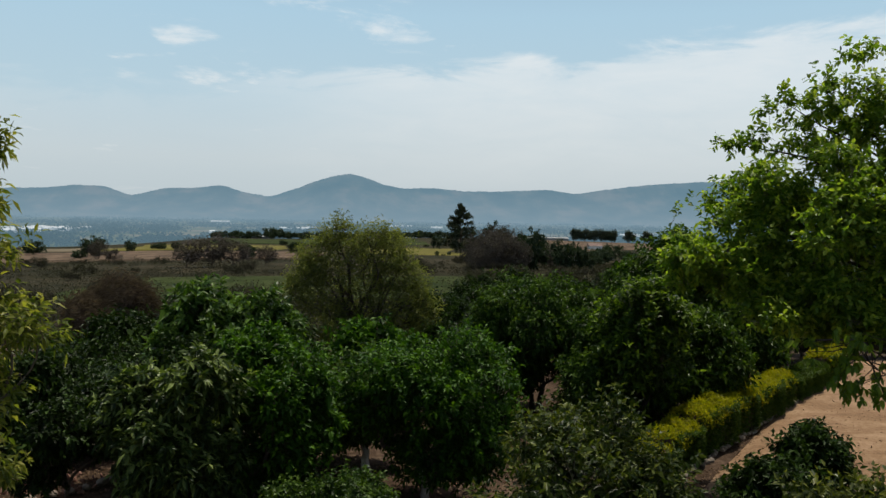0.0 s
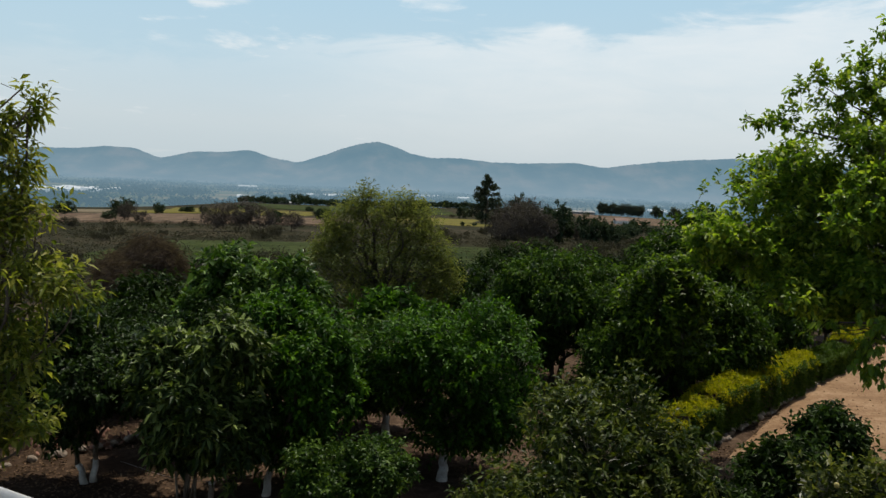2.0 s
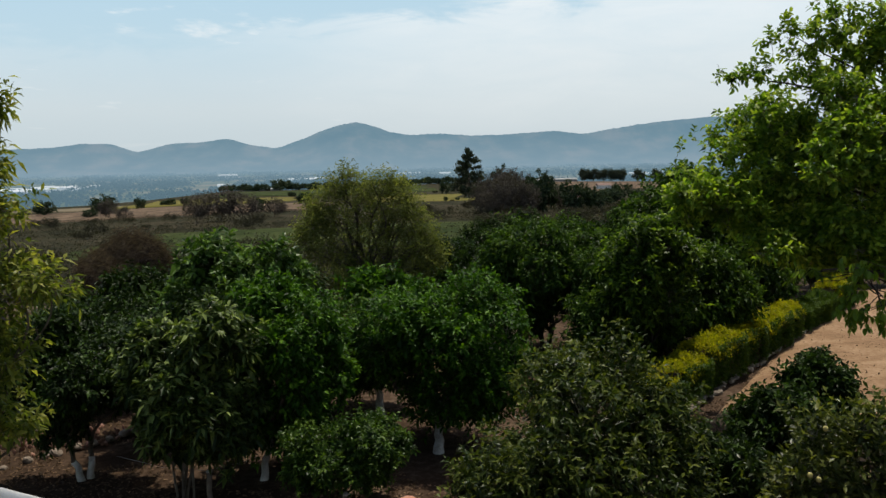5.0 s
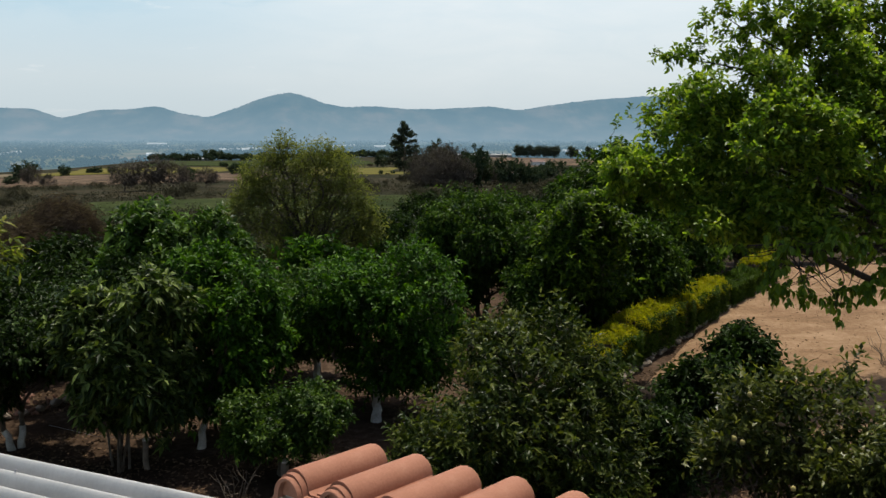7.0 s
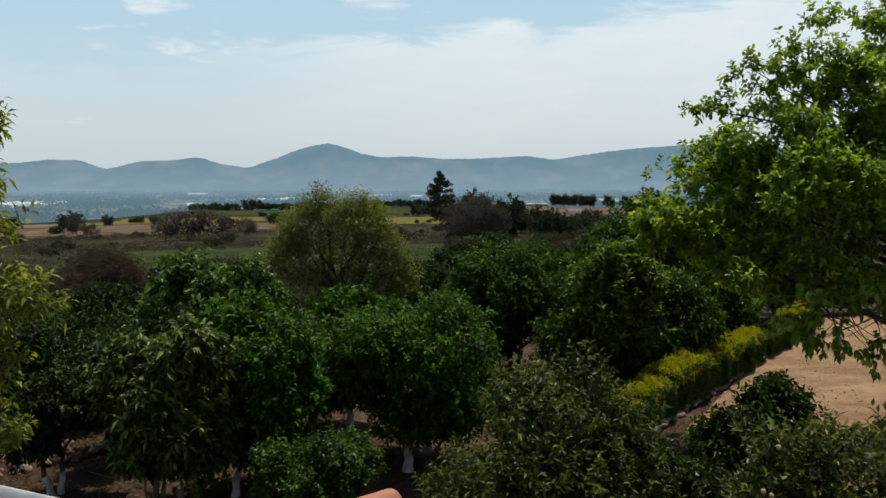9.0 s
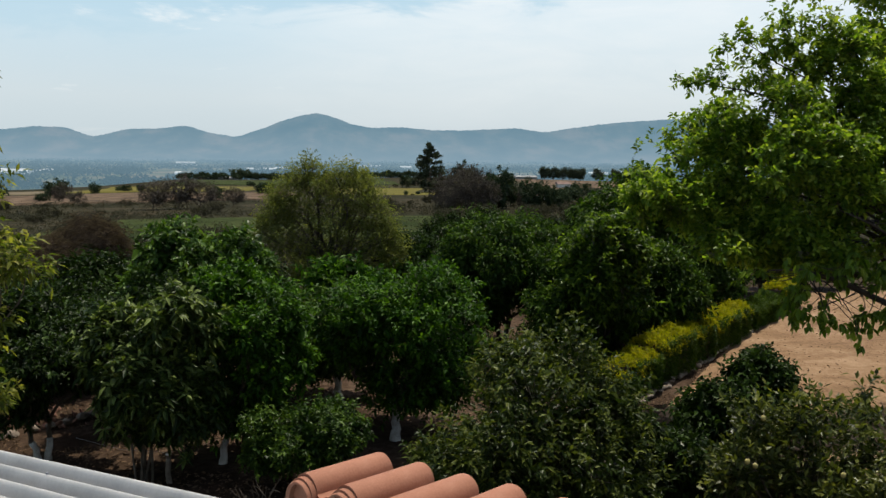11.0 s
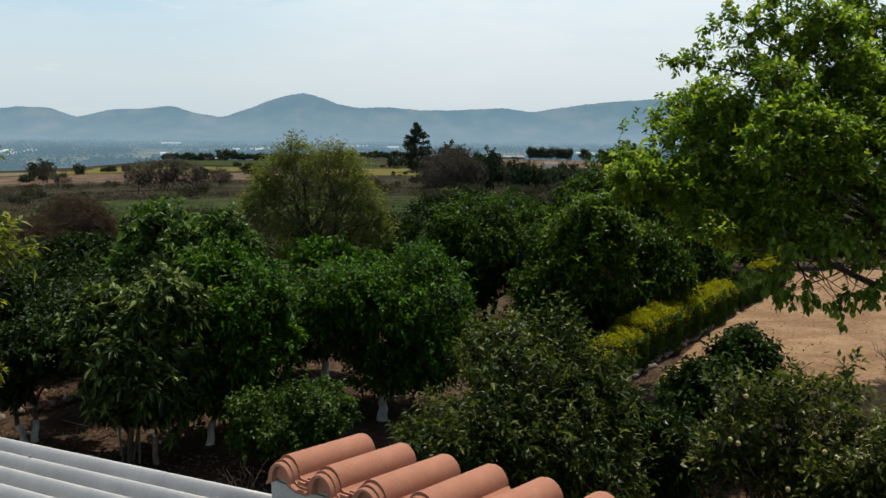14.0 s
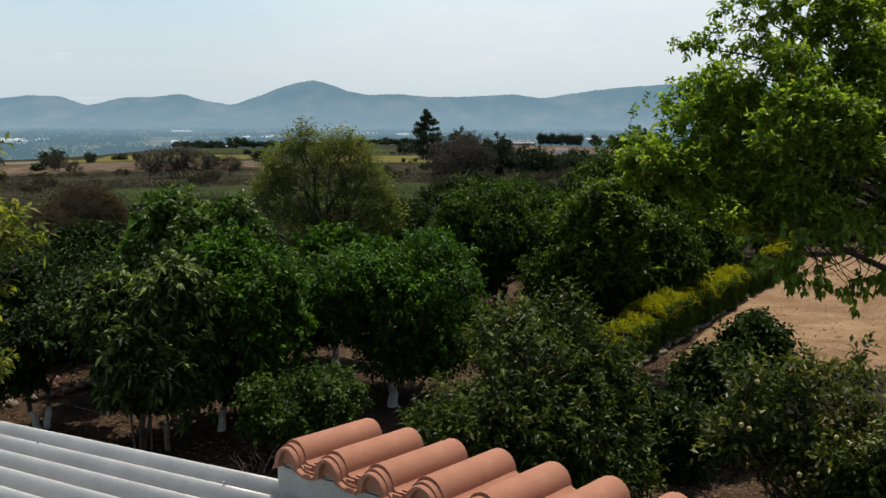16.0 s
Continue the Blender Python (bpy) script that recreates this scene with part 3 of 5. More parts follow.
YY = (1 - V) * ((1 - U) * cs[0][1] + U * cs[1][1]) + V * ((1 - U) * cs[3][1] + U * cs[2][1])
YZ = height(YX, YY) + 0.05
YZ[0], YZ[-1], YZ[:, 0], YZ[:, -1] = YZ[0] - 0.08, YZ[-1] - 0.08, YZ[:, 0] - 0.08, YZ[:, -1] - 0.08
vi = (np.arange(39)[:, None] * 40 + np.arange(39)[None]).reshape(-1)
tagged(link_mesh("yard", np.stack([YX, YY, YZ], -1).reshape(-1, 3), np.stack([vi, vi + 1, vi + 41, vi + 40], 1), YARD, smooth=True),
       "bare pale brown trodden earth yard", "yard", kind="structure")

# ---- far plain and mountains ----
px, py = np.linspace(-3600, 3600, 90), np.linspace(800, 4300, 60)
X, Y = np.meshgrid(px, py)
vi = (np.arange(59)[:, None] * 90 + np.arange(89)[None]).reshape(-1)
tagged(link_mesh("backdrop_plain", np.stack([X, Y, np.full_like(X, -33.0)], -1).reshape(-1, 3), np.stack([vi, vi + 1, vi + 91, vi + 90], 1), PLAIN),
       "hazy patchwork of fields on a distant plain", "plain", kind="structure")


def ridge(x):
    """Skyline of the range in metres above the eye, from saddle to summit."""
    tops = ((-3400, 120), (-2700, 95), (-2200, 130), (-1800, 84), (-1457, 84), (-1332, 87), (-1210, 103), (-1077, 98), (-970, 59), (-819, 97), (-688, 98), (-572, 115), (-484, 84),
            (-351, 66), (-276, 93), (-127, 151), (-7, 179), (67, 163), (158, 128), (236, 114), (382, 119), (501, 109), (667, 107), (763, 114), (918, 122), (1054, 104), (1176, 125),
            (1323, 146), (1472, 160), (1647, 174), (1900, 182), (2400, 150), (3000, 170), (3600, 140))
    h = np.interp(x, [p for p, q in tops], [q for p, q in tops])
    k = np.hanning(9)
    return np.convolve(np.pad(h, 4, "edge"), k / k.sum(), "valid")


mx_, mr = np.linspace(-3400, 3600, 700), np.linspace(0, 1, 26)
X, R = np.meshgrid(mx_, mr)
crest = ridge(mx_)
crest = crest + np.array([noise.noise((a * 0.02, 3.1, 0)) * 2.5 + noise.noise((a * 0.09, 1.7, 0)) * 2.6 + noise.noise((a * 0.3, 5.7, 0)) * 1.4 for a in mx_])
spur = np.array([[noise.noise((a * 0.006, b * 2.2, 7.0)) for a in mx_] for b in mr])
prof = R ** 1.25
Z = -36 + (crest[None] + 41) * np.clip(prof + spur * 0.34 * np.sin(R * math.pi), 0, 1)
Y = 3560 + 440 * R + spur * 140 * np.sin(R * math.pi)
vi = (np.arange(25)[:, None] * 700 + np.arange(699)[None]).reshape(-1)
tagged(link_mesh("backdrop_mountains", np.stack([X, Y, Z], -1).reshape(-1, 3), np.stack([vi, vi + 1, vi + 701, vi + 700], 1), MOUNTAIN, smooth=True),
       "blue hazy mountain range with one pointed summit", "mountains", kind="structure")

# ---- house roofs close by ----
AZ = radians(41)
ROW = Vector((math.sin(AZ), -math.cos(AZ), 0.0556)).normalized()
OUT = Vector((math.cos(AZ), math.sin(AZ), 0))
PITCH, TLEN, TSLOPE = 0.2, 0.396, radians(2.6)
P0 = Vector((-0.121, 2.842, 3.923))


def tile_mesh():
    """A barrel tile: high roll on one side, shallow pan with interlocking ribs on the other, 14 mm thick."""
    prof = [(-0.070, -0.074)]
    R = 0.058
    for k in range(13):
        g = math.pi * k / 12
        prof.append((-R * math.cos(g), -R + R * math.sin(g) * 1.05 - 0.0))
    pan = [(0.066, -0.064), (0.084, -0.070), (0.118, -0.071), (0.136, -0.066), (0.152, -0.050)]
    prof = prof + pan
    bm = bmesh.new()
    rows = []
    for s in (0.0, 0.004, 0.018, 0.0182, 0.040, 0.0402, TLEN - 0.01, TLEN):
        up = 0.0 if s > 0.04 else (-0.010 if s > 0.018 else -0.018)
        end = -0.003 if s in (0.0, TLEN) else 0.0
        rows.append([bm.verts.new((x, s, z + up + end)) for x, z in prof])
    low = []
    for s in (0.0, TLEN):
        low.append([bm.verts.new((x * 0.68 if 0 < i < 14 else x, s, z - 0.019 + (-0.010 if s == 0 else 0))) for i, (x, z) in enumerate(prof)])
    for a, b in zip(rows, rows[1:]):
        for i in range(len(prof) - 1):
            bm.faces.new((a[i], a[i + 1], b[i + 1], b[i]))
    for i in range(len(prof) - 1):
        bm.faces.new((low[0][i + 1], low[0][i], low[1][i], low[1][i + 1]))
        bm.faces.new((rows[0][i + 1], rows[0][i], low[0][i], low[0][i + 1]))
        bm.faces.new((rows[-1][i], rows[-1][i + 1], low[1][i + 1], low[1][i]))
    # mortar stop inside the roll
    fill = [bm.verts.new((x * 0.7, 0.02, z - 0.022)) for x, z in prof[1:14]]
    bm.faces.new(fill)
    n = len(prof) - 1
    for i in (0, n):
        bm.faces.new([r[i] for r in rows] + [low[1][i], low[0][i]])
    # ribs across the head of the pan
    for s in (0.012, 0.034, 0.055):
        bmesh.ops.create_cube(bm, size=1, matrix=Matrix.Translation((0.103, s, -0.066)) @ Matrix.Diagonal((0.034, 0.009, 0.012, 1)))
    bmesh.ops.recalc_face_normals(bm, faces=bm.faces)
    me = bpy.data.meshes.new("roof_tile")
    bm.to_mesh(me)
    bm.free()
    for p in me.polygons:
        p.use_smooth = True
    me.materials.append(TILE)
    me.set_sharp_from_angle(angle=radians(35))
    return me


eave = empty("tiled_eave", P0 + OUT * 0.2 - Vector((0, 0, 0.1)), "single row of terracotta barrel tiles capping a grey wall", "roof", kind="structure")
bpy.context.view_layer.update()
tm = tile_mesh()
rng0 = random.Random(4)
tile_rot = Matrix((ROW, OUT, ROW.cross(OUT))).transposed().to_4x4()
for i in range(11):
    ob = new("roof_tile", tm)
    ob.parent = eave
    m = Matrix.Translation(P0 + ROW * PITCH * i + Vector((0, 0, rng0.uniform(-0.003, 0.003)))) @ tile_rot @ Matrix.Rotation(-TSLOPE, 4, "X") @ Matrix.Rotation(rng0.uniform(-0.012, 0.012), 4, "Z")
    ob.matrix_local = Matrix.Translation(eave.location).inverted() @ m

# grey wall under the tiles, down to the ground
bm = bmesh.new()
top = 3.858
wall_c = P0 + Vector((0, 0, -0.100)) + ROW * (1.18 + 0.012) + OUT * 0.135
bmesh.ops.create_cube(bm, size=1, matrix=Matrix.Translation(wall_c + Vector((0, 0, -top / 2))) @ tile_rot @ Matrix.Diagonal((2.36, 0.2, top, 1)))
bmesh.ops.bevel(bm, geom=bm.edges[:], offset=0.008, segments=2, affect="EDGES")
tagged(part("wall_house", bm, PLASTER), "grey cement plastered wall below the tiles", "wall", kind="structure")


# the house's flat roof terrace on which one stands
bm = bmesh.new()
hc = P0 - OUT * 4.2 + ROW * 0.4
hc.z = 1.6
flat_rot = Matrix((Vector((ROW.x, ROW.y, 0)).normalized(), OUT, (0, 0, 1))).transposed().to_4x4()
bmesh.ops.create_cube(bm, size=1, matrix=Matrix.Translation(hc) @ flat_rot @ Matrix.Diagonal((8.0, 6.0, 3.5, 1)))
bmesh.ops.bevel(bm, geom=bm.edges[:], offset=0.02, segments=2, affect="EDGES")
tagged(part("terrace_house", bm, PLASTER), "flat-roofed plastered house with a roof terrace", "house", kind="structure")


def corrugated(corner, az, slope, length, width, pitch, rib, hgt):
    """A ribbed metal sheet with thickness: ribs run along the slope."""
    d = Vector((math.sin(az) * math.cos(slope), math.cos(az) * math.cos(slope), -math.sin(slope)))
    s = Vector((-math.cos(az), math.sin(az), 0)) * -1
    if s.dot(Vector((-0.7, -0.7, 0))) < 0:
        s = -s
    n = d.cross(s)
    n = n if n.z > 0 else -n
    prof = []
    w = 0.0
    while w < width:
        for k in range(16):
            g = k / 16
            prof.append((w + pitch * g, hgt * (0.5 + 0.5 * math.cos(2 * math.pi * g)) ** 0.85))
        w += pitch
    bm = bmesh.new()
    ts = [-0.16, 0.4, length * 0.33, length * 0.66, length]
    up = [[bm.verts.new(corner + d * t + s * a + n * (h - hgt)) for a, h in prof] for t in ts]
    lo = [[bm.verts.new(corner + d * t + s * a + n * (h - hgt - 0.003)) for a, h in prof] for t in ts]
    for j in range(len(ts) - 1):
        for i in range(len(prof) - 1):
            bm.faces.new((up[j][i], up[j][i + 1], up[j + 1][i + 1], up[j + 1][i]))
            bm.faces.new((lo[j][i + 1], lo[j][i], lo[j + 1][i], lo[j + 1][i + 1]))
        for i in (0, len(prof) - 1):
            bm.faces.new((up[j][i], up[j + 1][i], lo[j + 1][i], lo[j][i]))
    for j in (0, len(ts) - 1):
        for i in range(len(prof) - 1):
            bm.faces.new((up[j][i], up[j][i + 1], lo[j][i + 1], lo[j][i]))
    bmesh.ops.recalc_face_normals(bm, faces=bm.faces)
    return bm, d, s, n


bm, sd, ss, sn = corrugated(Vector((-0.167, 2.995, 3.738)), radians(-48), 0.08, 5.2, 1.15, 0.121, 0.052, 0.117)
tagged(part("sheet_roof", bm, SHEET, smooth=True), "pale galvanised corrugated metal roof sheet", "roof", kind="structure")

# ---- nearby trees ----
rg = np.random.default_rng(11)


def big_crown():
    """Lobes of the broad tree: a wide low skirt, a tall shoulder, and sprays reaching out of the top."""
    out = []
    n = 0
    while n < 270:
        x, z = rg.uniform(6.4, 13.6), rg.uniform(2.6, 8.9)
        top = np.interp(x, [6.4, 6.75, 7.1, 7.5, 8.0, 8.8, 9.2, 9.6, 13.6], [4.4, 4.95, 5.3, 5.6, 5.88, 6.05, 6.4, 8.5, 8.9])
        low = np.interp(x, [6.4, 6.9, 7.4, 8.2, 9.2, 10.0, 13.6], [3.8, 3.5, 3.2, 2.95, 2.8, 2.75, 2.9])
        if not low < z < top or (z > 6.4 and rg.uniform(0, 1) < 0.42):
            continue
        y = 15.4 + (z - 2.8) * 0.55 + rg.uniform(0, 1.0) if x < 9.3 else 15.0 + max(0.0, z - 5) * 0.62 + rg.uniform(0, 1.2)
        k, q = rg.uniform(0.7, 1.2), y / 17.0
        out.append((x * q, y, 5 + (z - 5) * q, 0.42 * k, 0.42 * k, 0.25 * k))
        n += 1
    out += [(7.16, 17, 6.56, 0.15, 0.15, 0.08), (7.47, 17, 6.5, 0.19, 0.19, 0.11), (7.84, 17, 6.53, 0.24, 0.24, 0.16), (8.14, 17, 6.74, 0.19, 0.19, 0.14), (8.19, 17, 7.17, 0.15, 0.15, 0.13),
            (8.38, 17, 7.51, 0.15, 0.15, 0.13), (8.56, 17, 7.29, 0.24, 0.24, 0.2), (8.76, 17, 6.95, 0.28, 0.28, 0.22), (8.53, 17, 6.42, 0.24, 0.24, 0.13), (8.96, 17, 6.58, 0.3, 0.3, 0.26),
            (9.29, 17, 7.79, 0.27, 0.27, 0.28), (9.19, 17, 7.21, 0.32, 0.32, 0.3), (7.67, 17, 5.98, 0.15, 0.15, 0.1), (6.3, 17, 5.05, 0.14, 0.14, 0.12), (6.5, 17, 4.7, 0.2, 0.2, 0.16), (6.75, 17.1, 5.3, 0.13, 0.13, 0.1)]
    return out


broad = tree("broadleaf_tree", "large leafy tree with bright sunlit green top", "tree", (13.6, 14.2, 0), big_crown(),
     6600, 10, 0.125, 0.068, 0.25, BIGLEAF, 1, trunk_r=0.1, fork=2.7, limbs=30, bark=DARKBARK, spread=0.1, shell=0.3, lump=0.2, inner=0, rise=0.35, detail="oval",
     extra=(([(12.2, 16.6, 5.0), (10.8, 16.8, 5.7), (9.6, 17.0, 6.15), (8.5, 17.0, 6.35), (7.2, 17.0, 6.52)], 0.045, 0.006), ([(11.4, 16.9, 5.8), (10.2, 17.0, 6.5), (9.3, 17.0, 6.9), (8.4, 17.0, 7.4)], 0.03, 0.006),
            ([(13.5, 14.2, 1.6), (12.4, 14.5, 1.92), (11.34, 14.6, 2.1), (10.51, 14.6, 2.26), (9.78, 14.6, 2.58), (9.19, 14.6, 2.81), (8.61, 14.6, 2.96), (8.05, 14.7, 2.94)], 0.10, 0.015),
            ([(13.5, 14.25, 1.9), (12.3, 14.7, 2.2), (11.32, 14.7, 2.43), (10.73, 14.75, 2.61), (10.24, 14.8, 2.85), (9.4, 15.0, 3.3)], 0.05, 0.012)))
# low boughs with broad drooping leaves over the yard
low = [(8.59, 14.5, 2.15, 0.22, 0.2, 0.24), (9.15, 14.5, 2.3, 0.24, 0.22, 0.22), (8.52, 14.5, 2.55, 0.24, 0.22, 0.22), (9.23, 14.5, 1.95, 0.2, 0.2, 0.22), (9.86, 14.5, 2.05, 0.25, 0.22, 0.24), (9.76, 14.5, 1.78, 0.18, 0.18, 0.2),
       (10.33, 14.5, 2.15, 0.22, 0.22, 0.2), (10.79, 14.5, 2.41, 0.25, 0.22, 0.22), (10.16, 14.5, 2.9, 0.35, 0.3, 0.22), (9.46, 14.5, 3.05, 0.4, 0.3, 0.24), (8.66, 14.5, 3.05, 0.35, 0.3, 0.22), (11.2, 14.6, 2.9, 0.4, 0.35, 0.3), (8.0, 14.8, 2.85, 0.3, 0.3, 0.2)]
rng = np.random.default_rng(17)
p, d = clump_points(rng, [tuple(np.array(l[:3]) - np.array((13.6, 14.2, 0))) + tuple(l[3:]) for l in low], 150, 0.2, 0.2)
n, per = len(p), 6
shoot = d * 0.5 + sphere_dirs(rng, n) * 0.6 + [0, 0, -0.5]
base_p = np.repeat(p, per, 0) + np.repeat(shoot, per, 0) * rng.uniform(-0.12, 0.2, (n * per, 1))
v, f = leaves(rng, base_p, np.repeat(shoot, per, 0) * 0.5 + sphere_dirs(rng, n * per) * [1, 1, 0.5] + [0, 0, -0.7], 0.135, 0.088, 0.5, "oval")
link_mesh("low_bough_leaves", v, f, BIGLEAF, broad)
for k in range(39):
    l = low[k % len(low)]
    e = np.array(l[:3]) + rng.normal(0, 0.3, 3) * l[3:6]
    st = np.array((rng.uniform(8.4, 10.8), 14.7, 2.8))
    way_ = rounded_path(wander(rng, st - (13.6, 14.2, 0), e - (13.6, 14.2, 0), 4, 0.06))
    v, f = tube(way_, np.linspace(0.014, 0.004, len(way_)), 5)
    link_mesh("hanging_twig", [tuple(map(float, q)) for q in v], f, DARKBARK, broad, smooth=True)
tree("lance_leaf_tree", "slim tree with long yellow-green leaves in drooping tufts", "tree", (-4.1, 7.9, 0),
     [(-2.76, 7.5, 5.5, 0.08, 0.15, 0.12), (-2.82, 7.5, 5.62, 0.05, 0.1, 0.06), (-2.92, 7.5, 5.42, 0.06, 0.15, 0.06), (-2.99, 7.5, 5.27, 0.1, 0.2, 0.08), (-3.14, 7.5, 5.22, 0.18, 0.3, 0.15), (-2.9, 7.5, 5.07, 0.15, 0.3, 0.1),
      (-2.86, 7.5, 4.98, 0.12, 0.25, 0.08), (-3.31, 7.5, 5.57, 0.09, 0.2, 0.11), (-3.36, 7.5, 5.35, 0.14, 0.3, 0.14), (-3.08, 7.5, 4.76, 0.22, 0.35, 0.15), (-2.79, 7.5, 4.69, 0.2, 0.35, 0.11), (-2.99, 7.5, 4.54, 0.26, 0.35, 0.14),
      (-3.6, 7.5, 4.98, 0.25, 0.3, 0.3), (-2.87, 7.5, 4.2, 0.26, 0.35, 0.13), (-2.58, 7.5, 4.1, 0.22, 0.3, 0.12), (-2.4, 7.5, 4.02, 0.11, 0.2, 0.09), (-2.92, 7.5, 3.9, 0.24, 0.35, 0.13), (-3.4, 7.5, 4.17, 0.4, 0.4, 0.6),
      (-2.92, 7.5, 3.63, 0.2, 0.3, 0.12), (-2.75, 7.5, 3.5, 0.15, 0.3, 0.1), (-2.97, 7.5, 3.35, 0.2, 0.3, 0.12), (-2.92, 7.5, 3.07, 0.22, 0.3, 0.12), (-2.69, 7.5, 2.96, 0.14, 0.25, 0.1), (-3.41, 7.5, 3.25, 0.36, 0.35, 0.46), (-2.97, 7.5, 2.85, 0.18, 0.3, 0.1)],
     900, 9, 0.1, 0.036, 0.35, LEFTLEAF, 2, trunk_r=0.045, fork=1.9, limbs=26, bark=BARK, spread=0.075, shell=0.3, lump=0.34, inner=0, rise=0.5)
plumes = [(-0.21, 29, 4.55, 0.4, 0.6, 0.3), (-0.71, 29, 4.16, 0.45, 0.7, 0.32), (0.89, 29, 4.3, 0.5, 0.7, 0.3), (1.44, 29, 3.95, 0.45, 0.7, 0.35), (-1.05, 29, 3.66, 0.65, 0.8, 0.45), (0.05, 29, 3.66, 0.7, 0.9, 0.5), (1.15, 29, 3.53, 0.65, 0.9, 0.45),
          (-1.46, 29, 2.93, 0.5, 0.8, 0.5), (-0.52, 29, 2.74, 0.65, 0.9, 0.5), (0.59, 29, 2.73, 0.65, 0.9, 0.5), (1.71, 29, 2.81, 0.55, 0.8, 0.5), (-1.18, 29, 2.0, 0.6, 0.8, 0.45), (-0.08, 29, 1.8, 0.7, 0.9, 0.45), (1.04, 29, 1.78, 0.7, 0.9, 0.5),
          (2.04, 29, 1.96, 0.45, 0.7, 0.5), (0.75, 29, 1.0, 0.7, 0.8, 0.4), (1.9, 29, 1.1, 0.5, 0.7, 0.45), (-0.55, 29, 1.1, 0.6, 0.8, 0.4), (2.25, 29.2, 2.6, 0.4, 0.6, 0.5), (2.45, 29.1, 1.5, 0.45, 0.6, 0.5), (-1.75, 29, 2.4, 0.35, 0.6, 0.5), (2.3, 29, 0.7, 0.5, 0.6, 0.4), (2.5, 29, 2.0, 0.4, 0.6, 0.45), (0.35, 29, 4.15, 0.5, 0.7, 0.35), (-1.2, 29, 3.2, 0.5, 0.7, 0.4), (1.75, 29, 3.4, 0.4, 0.6, 0.35)]
tree("feathery_tree", "tall feathery yellow-green tree with thin dark branches", "tree", (0.3, 29.1, -0.3), plumes, 2700, 9, 0.135, 0.042, 0.3, FINELEAF, 3, trunk_r=0.15, fork=1.1, stems=4, limbs=26, bark=DARKBARK, spread=0.17, detail=False, shell=0.35, lump=0.34, inner=0, rise=0.6)
tree("dark_broadleaf_tree", "dark green broad-leaved tree", "tree", (-2.4, 18.2, 0), sublobes((-2.45, 18, 2.2), (1.42, 1.3, 1.4), 11), 1500, 12, 0.2, 0.075, 0.3, DARKGLOSS, 4, fork=1.0, spread=0.08, rise=0.6, lump=0.3)
tree("citrus_tree", "dense bright green citrus tree with whitewashed trunk", "tree", (-1.6, 13.9, 0), sublobes((-1.35, 14.2, 1.85), (1.08, 1.05, 1.28), 9) + [(-1.1, 14.7, 0.8, 0.6, 0.5, 0.4), (-1.9, 14.6, 0.8, 0.5, 0.5, 0.4)], 1750, 11, 0.11, 0.055, 0.3, CITRUS, 5, trunk_r=0.058, fork=0.62, white=0.55, spread=0.085, group="orchard trees")
tree("avocado_tree", "glossy dark avocado tree on several thin stems", "tree", (-2.68, 13.2, 0), sublobes((-2.45, 13.3, 1.86), (1.0, 1.0, 1.25), 13, 0.3) + [(-2.1, 13.0, 0.95, 0.45, 0.45, 0.3), (-2.8, 13.1, 1.0, 0.5, 0.45, 0.3), (-2.4, 13.9, 0.9, 0.6, 0.45, 0.4)], 1150, 12, 0.16, 0.06, 0.4, AVOCADO, 6, trunk_r=0.03, stems=4, fork=0.8, spread=0.055, lump=0.34, rise=0.6)
tree("citrus_tree", "dark citrus tree with whitewashed foot", "tree", (-4.45, 14.4, 0), sublobes((-4.4, 14.4, 1.75), (1.2, 1.2, 1.02), 9), 1700, 10, 0.105, 0.055, 0.4, CITRUS_SHADED, 7, trunk_r=0.08, fork=0.6, stems=2, white=0.4, spread=0.1, group="orchard trees")
tree("citrus_tree", "dark citrus tree at the edge of the orchard", "tree", (-6.7, 14.9, 0), sublobes((-6.9, 14.6, 1.75), (1.3, 1.3, 1.02), 9), 1900, 10, 0.095, 0.05, 0.4, CITRUS_SHADED, 21, trunk_r=0.08, fork=0.6, spread=0.1, group="orchard trees")
tree("shade_tree", "dark green tree behind the orchard row", "tree", (-5.5, 19.3, 0), sublobes((-5.4, 19.2, 1.05), (1.8, 1.4, 1.15), 9), 1800, 9, 0.12, 0.06, 0.4, CITRUS_SHADED, 8, fork=0.8, spread=0.12, detail=False)
tree("citrus_tree", "shaded citrus tree in the second row", "tree", (-3.4, 16.4, 0), sublobes((-3.5, 16.4, 1.75), (1.3, 1.1, 1.3), 8), 1400, 10, 0.1, 0.05, 0.4, CITRUS_SHADED, 22, trunk_r=0.08, fork=0.6, spread=0.1, detail=False, group="orchard trees")
tree("citrus_bush", "low rounded green citrus bush", "tree", (-0.35, 12.6, 0), sublobes((-0.28, 12.65, 0.86), (0.86, 0.8, 0.56), 9), 1700, 10, 0.078, 0.04, 0.3, MIDGREEN, 9, trunk_r=0.035, fork=0.3, stems=3, spread=0.075, group="orchard trees")
tree("citrus_tree", "round bright green citrus tree with whitewashed trunk", "tree", (1.27, 14.75, 0), sublobes((1.52, 15.3, 1.7), (1.5, 1.3, 1.36), 14) + [(1.6, 15.2, 0.8, 0.8, 0.7, 0.35), (2.2, 15.0, 0.9, 0.6, 0.6, 0.4)], 2400, 11, 0.105, 0.052, 0.3, CITRUS, 10, trunk_r=0.085, fork=0.5, white=0.5, spread=0.09, group="orchard trees")
